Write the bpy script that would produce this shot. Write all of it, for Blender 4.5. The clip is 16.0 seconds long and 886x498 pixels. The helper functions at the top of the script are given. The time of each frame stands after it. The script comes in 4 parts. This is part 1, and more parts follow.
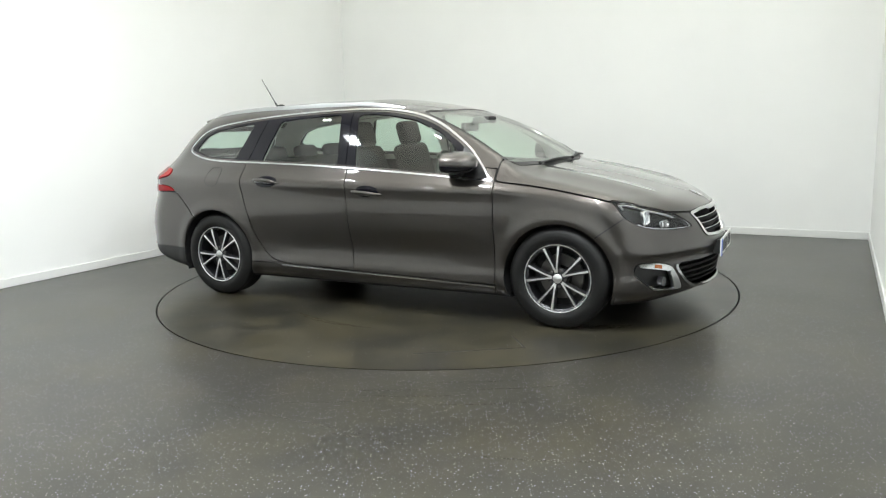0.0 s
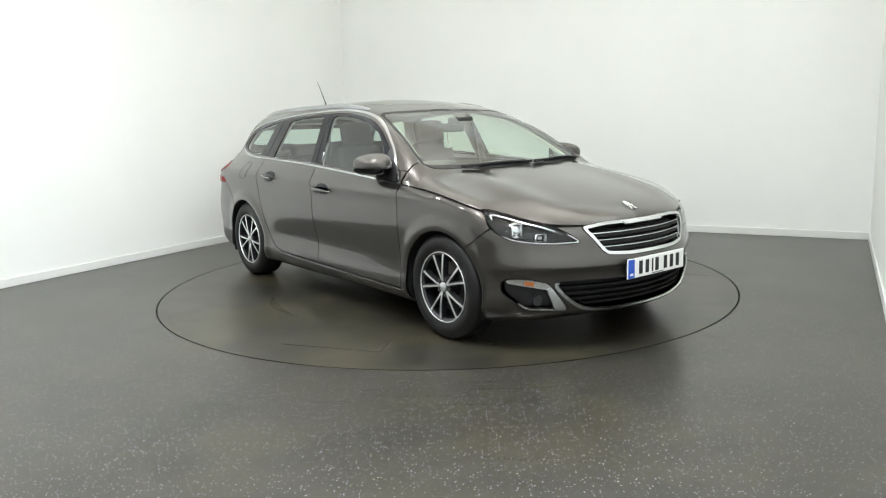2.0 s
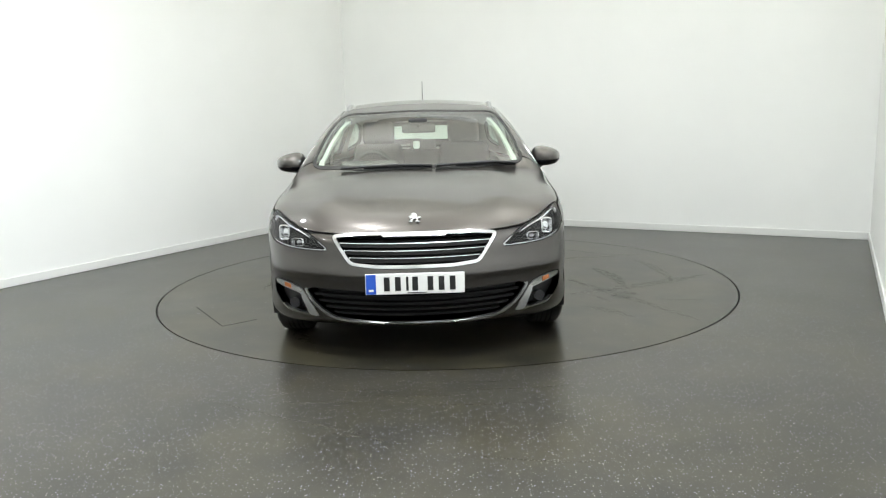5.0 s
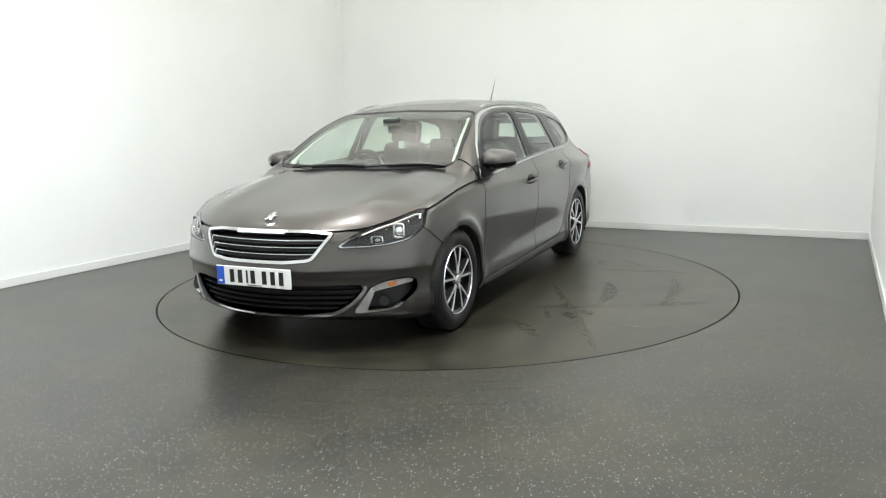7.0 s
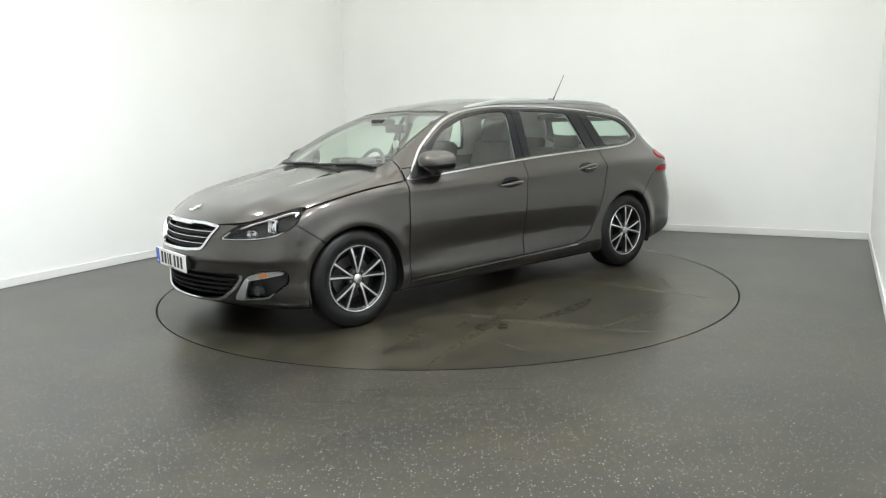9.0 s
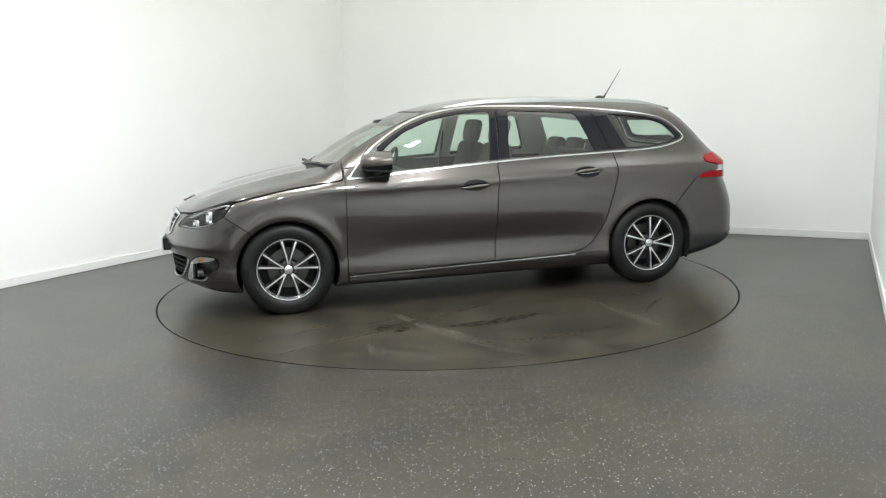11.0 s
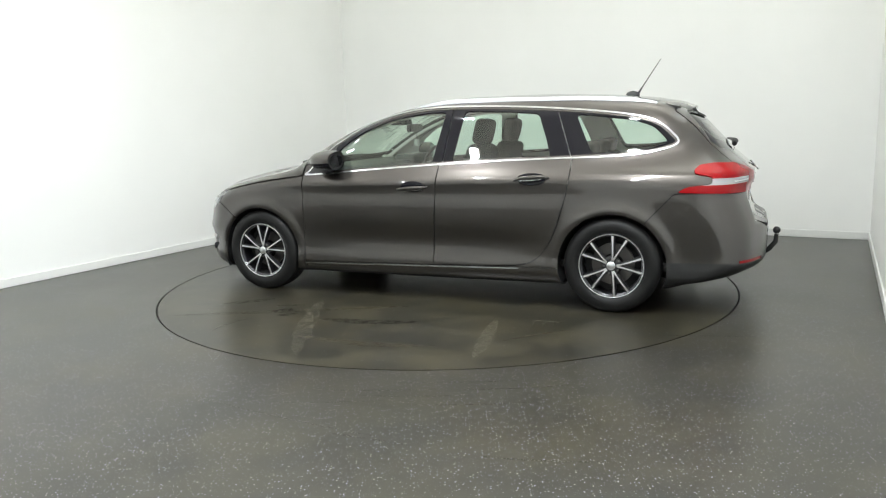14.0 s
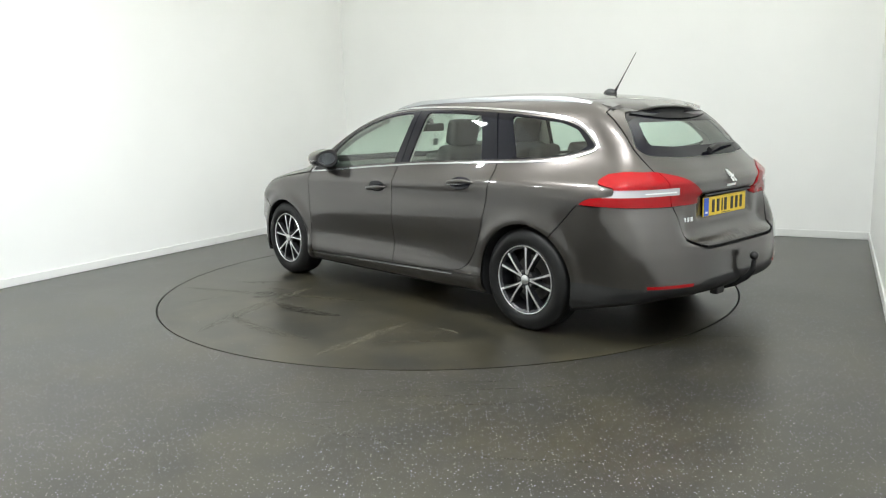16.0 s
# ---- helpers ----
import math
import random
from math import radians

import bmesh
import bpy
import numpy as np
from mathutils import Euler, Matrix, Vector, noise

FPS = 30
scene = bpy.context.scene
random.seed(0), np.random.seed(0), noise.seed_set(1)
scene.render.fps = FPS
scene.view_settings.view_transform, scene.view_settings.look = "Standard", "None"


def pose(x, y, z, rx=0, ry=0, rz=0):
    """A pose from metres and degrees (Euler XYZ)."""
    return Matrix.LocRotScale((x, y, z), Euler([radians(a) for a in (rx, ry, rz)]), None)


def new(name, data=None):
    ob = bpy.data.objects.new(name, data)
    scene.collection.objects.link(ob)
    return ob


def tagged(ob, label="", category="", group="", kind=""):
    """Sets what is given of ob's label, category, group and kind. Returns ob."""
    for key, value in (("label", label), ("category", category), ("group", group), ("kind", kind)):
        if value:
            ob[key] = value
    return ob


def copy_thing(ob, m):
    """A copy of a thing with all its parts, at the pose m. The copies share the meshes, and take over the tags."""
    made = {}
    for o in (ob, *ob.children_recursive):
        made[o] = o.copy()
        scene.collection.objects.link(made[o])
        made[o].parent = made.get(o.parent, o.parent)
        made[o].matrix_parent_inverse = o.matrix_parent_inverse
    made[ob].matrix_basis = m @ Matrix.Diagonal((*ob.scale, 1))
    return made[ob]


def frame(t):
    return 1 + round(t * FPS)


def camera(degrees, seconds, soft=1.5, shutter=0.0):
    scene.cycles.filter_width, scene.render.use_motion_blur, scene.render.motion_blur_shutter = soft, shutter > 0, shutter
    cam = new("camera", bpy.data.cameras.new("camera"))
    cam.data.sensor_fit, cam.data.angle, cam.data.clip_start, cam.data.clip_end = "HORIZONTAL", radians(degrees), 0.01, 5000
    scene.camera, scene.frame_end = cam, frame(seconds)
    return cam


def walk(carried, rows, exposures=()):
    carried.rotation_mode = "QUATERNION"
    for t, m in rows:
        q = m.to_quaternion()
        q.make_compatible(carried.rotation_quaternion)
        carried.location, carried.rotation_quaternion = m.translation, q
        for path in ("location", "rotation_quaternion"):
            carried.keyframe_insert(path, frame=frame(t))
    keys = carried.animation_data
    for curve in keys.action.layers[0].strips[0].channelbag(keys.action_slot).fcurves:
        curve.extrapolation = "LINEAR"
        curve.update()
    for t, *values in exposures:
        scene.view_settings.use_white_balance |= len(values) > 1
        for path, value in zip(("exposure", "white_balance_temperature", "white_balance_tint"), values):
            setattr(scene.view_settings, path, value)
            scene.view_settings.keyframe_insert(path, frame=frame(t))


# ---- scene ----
# World: x right, y away from the camera, z up; the turntable's axis is the origin.
EYE = (0.0, -5.932, 1.281)
cam = camera(61.9, 16.0, soft=1.2)
CAM_POSE = pose(*EYE, 90 - 9.789, 0, 0.231) @ pose(0, 0, 0, 0, 0, -1.632)
walk(cam, [(0, CAM_POSE), (16, CAM_POSE)])

# ---- light ----
scene.view_settings.exposure = 0.0
world = bpy.data.worlds.new("world")
scene.world = world
world.use_nodes = True
world.node_tree.nodes["Background"].inputs[0].default_value = (0.9, 0.95, 1.0, 1)
world.node_tree.nodes["Background"].inputs[1].default_value = 0.02

ROOM_TURN = -29.3
# unseen ceiling, set high so that the added upward fill spreads evenly
CEIL = 5.0
U = Vector((math.cos(radians(ROOM_TURN)), math.sin(radians(ROOM_TURN)), 0))
N = Vector((-U.y, U.x, 0))
LEFT, RIGHT, BACK, FRONT = -3.34, 3.0, 3.23, -6.6
PANEL, PANEL_L = 0.17, 0.24
LAMP_Z = 3.3
# place along the room, place across it, watts downwards, watts upwards; the front row only lights the ceiling; this row
# and all upward watts are added fill
PANELS = [(u, n, down, up) for n, row in ((-4.7, ((-1.6, 16, 26), (2.0, 34, 38))), (-2.9, ((-2.0, 11, 0), (-0.2, 48, 0), (1.9, 56, 0))),
                                          (-1.7, ((-2.0, 10, 0), (-0.2, 52, 50), (1.9, 56, 0))), (0.9, ((-1.6, 0, 56), (1.9, 0, 100)))) for u, down, up in row]


def uv(u, n, z=0.0):
    """A place in the room, by its own axes."""
    p = U * u + N * n
    return Vector((p.x, p.y, z))


for pu, pn, down, up in PANELS:
    # downward panel, then upward fill added to brighten the ceiling
    for watts, z, tilt in ((down, LAMP_Z - 0.022, 0), (up, LAMP_Z + 0.022, 180)):
        if watts:
            lamp = bpy.data.lights.new("panel_and_fill_light", "AREA")
            lamp.shape, lamp.size, lamp.size_y, lamp.energy, lamp.color = "RECTANGLE", PANEL - 0.04, PANEL_L - 0.04, watts * 1.06, (0.915, 0.962, 1.0)
            ob = new("panel_and_fill_light", lamp)
            ob.matrix_world = Matrix.Translation(uv(pu, pn, z)) @ pose(0, 0, 0, tilt, 0, ROOM_TURN)


# ---- materials ----
def material(name, colour=(0.5, 0.5, 0.5), rough=0.5, metal=0.0, coat=0.0, **more):
    """A principled material and its nodes."""
    m = bpy.data.materials.new(name)
    m.use_nodes = True
    b = m.node_tree.nodes["Principled BSDF"]
    b.inputs["Base Color"].default_value = (*colour, 1)
    b.inputs["Roughness"].default_value = rough
    b.inputs["Metallic"].default_value = metal
    b.inputs["Coat Weight"].default_value = coat
    b.inputs["Coat Roughness"].default_value = 0.03
    for key, value in more.items():
        b.inputs[key.replace("_", " ")].default_value = value
    return m


def node(m, kind, **sockets):
    """A node of m's tree, with values or links for its sockets."""
    n = m.node_tree.nodes.new(kind)
    for key, value in sockets.items():
        socket = n.inputs[int(key[1:])] if key[0] == "i" and key[1:].isdigit() else n.inputs[key.replace("_", " ")]
        if isinstance(value, bpy.types.NodeSocket):
            m.node_tree.links.new(value, socket)
        else:
            socket.default_value = value
    return n


def link(m, out, socket):
    m.node_tree.links.new(out, m.node_tree.nodes["Principled BSDF"].inputs[socket])


def ramp(m, fac, stops):
    n = node(m, "ShaderNodeValToRGB", Fac=fac)
    e = n.color_ramp.elements
    while len(e) < len(stops):
        e.new(0.5)
    for el, (p, c) in zip(e, stops):
        el.position, el.color = p, (*c, 1)
    return n.outputs[0]


def place(m, scale):
    c = node(m, "ShaderNodeTexCoord")
    return node(m, "ShaderNodeMapping", Vector=c.outputs["Object"], Location=(0.31, 0.17, 0.37), Scale=scale if hasattr(scale, "__len__") else (scale,) * 3).outputs[0]


def grain(m, scale, detail=4.0, rough=0.6):
    return node(m, "ShaderNodeTexNoise", Vector=place(m, 1.0), Scale=scale, Detail=detail, Roughness=rough).outputs[0]


def bump(m, height, strength, distance):
    link(m, node(m, "ShaderNodeBump", Height=height, Strength=strength, Distance=distance).outputs[0], "Normal")


def glass_material(name, tint, least=0.10, rough=0.0):
    """Thin glass: lets tinted light through and mirrors by its angle."""
    m = bpy.data.materials.new(name)
    m.use_nodes = True
    t = m.node_tree
    t.nodes.clear()
    out = t.nodes.new("ShaderNodeOutputMaterial")
    a = node(m, "ShaderNodeBsdfTransparent", Color=(*tint, 1))
    g = node(m, "ShaderNodeBsdfGlossy", Roughness=rough)
    lw = node(m, "ShaderNodeLayerWeight", Blend=0.5)
    p5 = node(m, "ShaderNodeMath", i0=lw.outputs["Facing"], i1=4.0)
    p5.operation = "POWER"
    fr = node(m, "ShaderNodeMath", i0=p5.outputs[0], i1=0.9, i2=least)
    fr.operation = "MULTIPLY_ADD"
    mix = node(m, "ShaderNodeMixShader", i0=fr.outputs[0], i1=a.outputs[0], i2=g.outputs[0])
    t.links.new(mix.outputs[0], out.inputs[0])
    return m


WALL = material("white wall paint", (0.82, 0.83, 0.80), 0.6)
bump(WALL, grain(WALL, 180), 0.06, 0.002)
link(WALL, ramp(WALL, grain(WALL, 0.9, 3), [(0.3, (0.85, 0.86, 0.84)), (0.7, (0.88, 0.89, 0.87))]), "Base Color")
CREAM = material("cream ceiling paint", (0.80, 0.75, 0.64), 0.7)
link(CREAM, ramp(CREAM, grain(CREAM, 0.6, 3), [(0.3, (0.78, 0.74, 0.65)), (0.7, (0.84, 0.80, 0.72))]), "Base Color")
SKIRT = material("white skirting gloss", (0.75, 0.76, 0.74), 0.35)
TRIM_DARK = material("dark joint", (0.02, 0.02, 0.018), 0.7)
LAMPFACE = material("lit diffuser", (1, 1, 1), 0.5, Emission_Color=(1, 0.985, 0.95, 1), Emission_Strength=8.0)
FRAME = material("white lamp frame", (0.8, 0.8, 0.8), 0.4)


def floor_material(name, base, brown, patches, speckle, gloss):
    """Dark speckled safety vinyl with a worn sheen; brown, patches, speckle: shares of brownish smears, rubbed places and pale flecks."""
    m = material(name, base, 0.3, Specular_IOR_Level=0.5)
    p = place(m, 1.0)

    def flecks(scale, size, share):
        v = node(m, "ShaderNodeTexVoronoi", Vector=p, Scale=scale)
        pick = node(m, "ShaderNodeMath", i0=v.outputs["Distance"], i1=size)
        pick.operation = "LESS_THAN"
        sep = node(m, "ShaderNodeSeparateColor", Color=v.outputs["Color"])
        some = node(m, "ShaderNodeMath", i0=sep.outputs[0], i1=1 - share)
        some.operation = "GREATER_THAN"
        both = node(m, "ShaderNodeMath", i0=pick.outputs[0], i1=some.outputs[0])
        both.operation = "MULTIPLY"
        return both.outputs[0], sep.outputs[1]

    def blend(fac, a, c):
        mix = node(m, "ShaderNodeMix", i0=fac)
        mix.data_type = "RGBA"
        for one, socket in ((a, mix.inputs[6]), (c, mix.inputs[7])):
            if isinstance(one, bpy.types.NodeSocket):
                m.node_tree.links.new(one, socket)
            else:
                socket.default_value = (*one, 1)
        return mix.outputs[2]
    wear = grain(m, 1.1, 2, 0.5)
    ground = ramp(m, wear, [(0.35, [c * 0.82 for c in base]), (0.65, [c * 1.2 for c in base])])
    smear = ramp(m, grain(m, 1.9, 3, 0.5), [(0.48, (0, 0, 0)), (0.72, (brown,) * 3)])
    ground = blend(smear, ground, (base[0] * 2.2, base[1] * 2.0, base[2] * 1.45))
    # rubbed patches with a ragged edge
    rubbed = node(m, "ShaderNodeTexNoise", Vector=p, Scale=3.0, Detail=5.0, Roughness=0.6).outputs[0]
    ground = blend(ramp(m, rubbed, [(0.42, (0, 0, 0)), (0.70, (patches,) * 3)]), ground, (base[0] * 3.4, base[1] * 3.2, base[2] * 2.7))
    for scale, size, share, tones in ((120.0, 0.24, speckle * 0.8, ((0.15, 0.135, 0.20), (0.05, 0.047, 0.055), (0.16, 0.155, 0.13))), (74.0, 0.20, speckle, ((0.42, 0.39, 0.56), (0.19, 0.18, 0.27), (0.47, 0.45, 0.41)))):
        f, tone = flecks(scale, size, share)
        ground = blend(f, ground, ramp(m, tone, [(0.0, tones[0]), (0.5, tones[1]), (1.0, tones[2])]))
    link(m, ground, "Base Color")
    link(m, ramp(m, grain(m, 0.9, 1), [(0.3, (gloss - 0.01,) * 3), (0.7, (gloss + 0.03,) * 3)]), "Roughness")
    return m


FLOOR = floor_material("speckled dark vinyl", (0.0195, 0.0188, 0.0138), 0.5, 0.3, 0.46, 0.29)
DISC = floor_material("speckled dark vinyl, worn", (0.0165, 0.0155, 0.0115), 0.8, 0.75, 0.03, 0.29)

PAINT = material("brown-grey metallic paint", (0.08, 0.07, 0.06), 0.38, 1.0, 1.0, Coat_IOR=1.65)
flake = node(PAINT, "ShaderNodeTexVoronoi", Vector=place(PAINT, 1.0), Scale=1500.0)
link(PAINT, ramp(PAINT, flake.outputs["Color"], [(0.0, (0.055, 0.0493, 0.0448)), (1.0, (0.066, 0.0593, 0.0542))]), "Base Color")
link(PAINT, ramp(PAINT, grain(PAINT, 3.0, 4), [(0.3, (0.30,) * 3), (0.7, (0.325,) * 3)]), "Roughness")
CHROME = material("bright chrome", (0.72, 0.73, 0.74), 0.13, 1.0)
SILVER = material("satin silver", (0.72, 0.73, 0.74), 0.32, 1.0)
TRIM = material("polished window trim", (0.54, 0.55, 0.56), 0.2, 1.0)
MATT = material("matt black slats", (0.005, 0.005, 0.005), 0.65, Specular_IOR_Level=0.2)
BLACK = material("black plastic", (0.007, 0.007, 0.007), 0.42)
PIANO = material("gloss black pillar film", (0.004, 0.004, 0.007), 0.05, Specular_IOR_Level=0.32)
RUBBER = material("tyre rubber", (0.007, 0.007, 0.007), 0.42, Specular_IOR_Level=0.3)
bump(RUBBER, grain(RUBBER, 60, 5), 0.25, 0.003)
INNER = material("dark under-body", (0.006, 0.006, 0.006), 0.8)
ALLOY = material("machined alloy face", (0.88, 0.88, 0.89), 0.30, 1.0)
ALLOYDARK = material("dark grey lacquered alloy", (0.022, 0.022, 0.025), 0.32, 0.4, 0.5)
IRON = material("cast iron", (0.12, 0.115, 0.11), 0.45, 1.0)
GLASS = glass_material("green tinted glass", (0.78, 0.90, 0.83))
SCREEN = glass_material("green tinted windscreen", (0.80, 0.91, 0.82), 0.165)
CLEAR = glass_material("clear lens", (0.92, 0.93, 0.94), 0.045)
CLOTH = material("charcoal seat cloth", (0.027, 0.025, 0.024), 0.9)
bump(CLOTH, grain(CLOTH, 400, 2), 0.3, 0.002)
DASH = material("dark grey dashboard", (0.036, 0.035, 0.033), 0.6)
LINER = material("pale grey headliner", (0.58, 0.57, 0.54), 0.9)
REDLENS = material("red lamp lens", (0.26, 0.0008, 0.003), 0.06, Specular_IOR_Level=0.28)
WHITELENS = material("white lamp lens", (0.40, 0.40, 0.41), 0.12, 0.0, 0.4)
AMBER = material("amber lens", (0.35, 0.11, 0.03), 0.15, 0.0, 0.6)
PLATEW = material("white plate", (0.78, 0.78, 0.76), 0.35)
PLATEY = material("yellow plate", (0.75, 0.52, 0.02), 0.35)
PLATEB = material("blue plate band", (0.02, 0.09, 0.5), 0.35)
RAIL = material("brushed silver rail", (0.42, 0.43, 0.44), 0.38, 1.0)
INK = material("black print", (0.01, 0.01, 0.01), 0.5)


# ---- mesh tools ----
def mesh_ob(name, verts, faces, mat, parent=None, label="", smooth=True, normals=None):
    """One mesh object from places and faces; normals, where given, one for each vertex."""
    me = bpy.data.meshes.new(name)
    me.from_pydata([tuple(v) for v in verts], [], [tuple(int(i) for i in f) for f in faces])
    me.update()
    if smooth:
        me.shade_smooth()
    ob = new(name, me)
    for one in mat if isinstance(mat, (list, tuple)) else [mat]:
        me.materials.append(one)
    if normals is not None:
        me.normals_split_custom_set_from_vertices([tuple(n) for n in normals])
    ob.parent = parent
    if label:
        ob["label"] = label
    return ob


def part(name, bm, mat, parent=None, label="", smooth=False):
    """Link a bmesh as one mesh object under a thing or a part."""
    me = bpy.data.meshes.new(name)
    bmesh.ops.recalc_face_normals(bm, faces=bm.faces)
    bm.to_mesh(me)
    bm.free()
    if smooth:
        me.shade_smooth()
        me.set_sharp_from_angle(angle=radians(40))
    ob = new(name, me)
    me.materials.append(mat)
    ob.parent = parent
    if label:
        ob["label"] = label
    return ob


def box(size, at=(0, 0, 0), bevel=0.0, seg=2, m=None):
    """A bevelled box as a bmesh."""
    bm = bmesh.new()
    bmesh.ops.create_cube(bm, size=1.0)
    bmesh.ops.scale(bm, vec=size, verts=bm.verts)
    if bevel:
        bmesh.ops.bevel(bm, geom=bm.edges[:], offset=bevel, segments=seg, profile=0.6, affect="EDGES")
    bmesh.ops.translate(bm, vec=at, verts=bm.verts)
    if m is not None:
        bmesh.ops.transform(bm, matrix=m, verts=bm.verts)
    return bm


def lathe(profile, n=64, axis="y"):
    """A closed profile of (radius, offset) spun about the y axis."""
    bm = bmesh.new()
    k = len(profile)
    rings = []
    for i in range(n):
        a = 2 * math.pi * i / n
        rings.append([bm.verts.new((r * math.cos(a), o, r * math.sin(a))) for r, o in profile])
    for i in range(n):
        a, b = rings[i], rings[(i + 1) % n]
        for j in range(k):
            bm.faces.new((a[j], a[(j + 1) % k], b[(j + 1) % k], b[j]))
    return bm


def tube(points, radius, n=10, closed=False):
    """A round bar along places; radius is one number or one for each place."""
    bm = bmesh.new()
    pts = [Vector(p) for p in points]
    rings = []
    for i, p in enumerate(pts):
        a = pts[i - 1] if i or closed else p
        b = pts[(i + 1) % len(pts)] if i + 1 < len(pts) or closed else p
        d = (b - a).normalized()
        s = d.cross(Vector((0.013, 0.031, 1))).normalized()
        t = s.cross(d)
        r = radius[i] if hasattr(radius, "__len__") else radius
        rings.append([bm.verts.new(p + (s * math.cos(6.28319 * j / n) + t * math.sin(6.28319 * j / n)) * r) for j in range(n)])
    last = len(rings) if closed else len(rings) - 1
    for i in range(last):
        a, b = rings[i], rings[(i + 1) % len(rings)]
        for j in range(n):
            bm.faces.new((a[j], a[(j + 1) % n], b[(j + 1) % n], b[j]))
    if not closed:
        bm.faces.new(rings[0])
        bm.faces.new(rings[-1])
    return bm


def join(*bms):
    out = bmesh.new()
    for b in bms:
        me = bpy.data.meshes.new("tmp")
        b.to_mesh(me)
        b.free()
        out.from_mesh(me)
        bpy.data.meshes.remove(me)
    return out


# ---- room ----
RADIUS = 2.2345
GAP = 0.011


def room_floor():
    """The floor round the turntable, one sheet with a round hole."""
    corners = [(LEFT - 0.2, BACK + 0.2), (LEFT - 0.2, FRONT - 0.2), (RIGHT + 0.9, FRONT - 0.2), (RIGHT + 0.9, BACK + 0.2)]
    bm = bmesh.new()
    n = 256
    ring = [bm.verts.new((RADIUS * math.cos(2 * math.pi * i / n), RADIUS * math.sin(2 * math.pi * i / n), 0)) for i in range(n)]
    low = [bm.verts.new((v.co.x, v.co.y, -0.12)) for v in ring]
    poly = [uv(*c) for c in corners]
    outer = []
    for v in ring:
        d = v.co.normalized()
        best = 99
        for a, b in zip(poly, poly[1:] + poly[:1]):
            e = b - a
            den = d.x * e.y - d.y * e.x
            if abs(den) > 1e-9:
                s = (a.x * e.y - a.y * e.x) / den
                q = (a.x * d.y - a.y * d.x) / den
                if s > 0 and -1e-6 <= q <= 1 + 1e-6:
                    best = min(best, s)
        outer.append(bm.verts.new(d * best))
    for i in range(n):
        j = (i + 1) % n
        bm.faces.new((ring[i], outer[i], outer[j], ring[j]))
        bm.faces.new((low[i], ring[i], ring[j], low[j]))
    ob = part("floor", bm, FLOOR)
    tagged(ob, "dark brown-grey speckled vinyl floor with a satin sheen", "floor", kind="structure")
    pit = bmesh.new()
    bmesh.ops.create_circle(pit, cap_ends=True, segments=96, radius=RADIUS + 0.01)
    bmesh.ops.translate(pit, vec=(0, 0, -0.12), verts=pit.verts)
    tagged(part("turntable_pit", pit, TRIM_DARK), "dark pit under the turntable", "pit", kind="structure")


def wall(name, a, b, label):
    """A wall 0.15 m thick from a to b, the room on its right-hand side, with its skirting."""
    a, b = Vector(a), Vector(b)
    d = (b - a).normalized()
    out = Vector((-d.y, d.x, 0))
    L = (b - a).length
    m = Matrix(((d.x, out.x, 0, a.x), (d.y, out.y, 0, a.y), (0, 0, 1, 0), (0, 0, 0, 1)))
    w = part(name, box((L + 0.3, 0.15, CEIL + 0.1), (L / 2, 0.075, CEIL / 2), m=m), WALL)
    tagged(w, label, "wall", kind="structure")
    s = part("baseboard_" + name.split("_")[1], box((L, 0.014, 0.075), (L / 2, -0.008, 0.038), 0.004, m=m), SKIRT)
    tagged(s, "white painted skirting board along the wall", "skirting board", kind="structure")


room_floor()
wall("wall_west", uv(LEFT, FRONT), uv(LEFT, BACK), "plain white painted wall with low skirting")
wall("wall_north", uv(LEFT, BACK), uv(3.04, BACK), "plain white painted wall behind the turntable")
wall("wall_east", uv(3.03, BACK), uv(3.27, FRONT), "plain white painted side wall")
wall("wall_south", uv(3.4, FRONT), uv(LEFT - 0.1, FRONT), "plain white painted wall behind the camera")
ceiling = part("ceiling", box((RIGHT - LEFT + 1.2, BACK - FRONT + 0.6, 0.1), m=Matrix.Translation(uv((LEFT + RIGHT) / 2 + 0.3, (BACK + FRONT) / 2, CEIL + 0.052)) @ pose(0, 0, 0, 0, 0, ROOM_TURN)), CREAM)
tagged(ceiling, "cream painted flat ceiling with hung lamps and added upward fill", "ceiling", kind="structure")


def ceiling_lamp(down, up):
    """A small oblong fitting, open below, above or both; its two thin rods and its upper light are added."""
    base = part("lamp_and_fill_fitting", join(*[box((PANEL, 0.02, 0.03), (0, s * (PANEL_L / 2 - 0.01), 0), 0.003) for s in (-1, 1)], *[box((0.02, PANEL_L - 0.04, 0.03), (s * (PANEL / 2 - 0.01), 0, 0), 0.003) for s in (-1, 1)]), FRAME)
    part("lower_cover", box((PANEL - 0.04, PANEL_L - 0.04, 0.006), (0, 0, -0.008)), LAMPFACE if down else FRAME, base, "lit white diffuser" if down else "closed white cover")
    # added upper side: its glow only goes with the upward fill
    part("fill_cover", box((PANEL - 0.04, PANEL_L - 0.04, 0.006), (0, 0, 0.008)), LAMPFACE if up else FRAME, base, "lit white diffuser" if up else "closed white cover")
    for s in (-1, 1):
        part("rod", tube([(0, s * (PANEL_L / 2 - 0.01), 0.01), (0, s * (PANEL_L / 2 - 0.01), CEIL - LAMP_Z)], 0.003, 6), FRAME, base)
    return tagged(base, "small oblong white lit fitting with added rods and upward fill", "ceiling light", "ceiling lights")


for pu, pn, down, up in PANELS:
    ceiling_lamp(down, up).matrix_basis = Matrix.Translation(uv(pu, pn, LAMP_Z)) @ pose(0, 0, 0, 0, 0, ROOM_TURN)

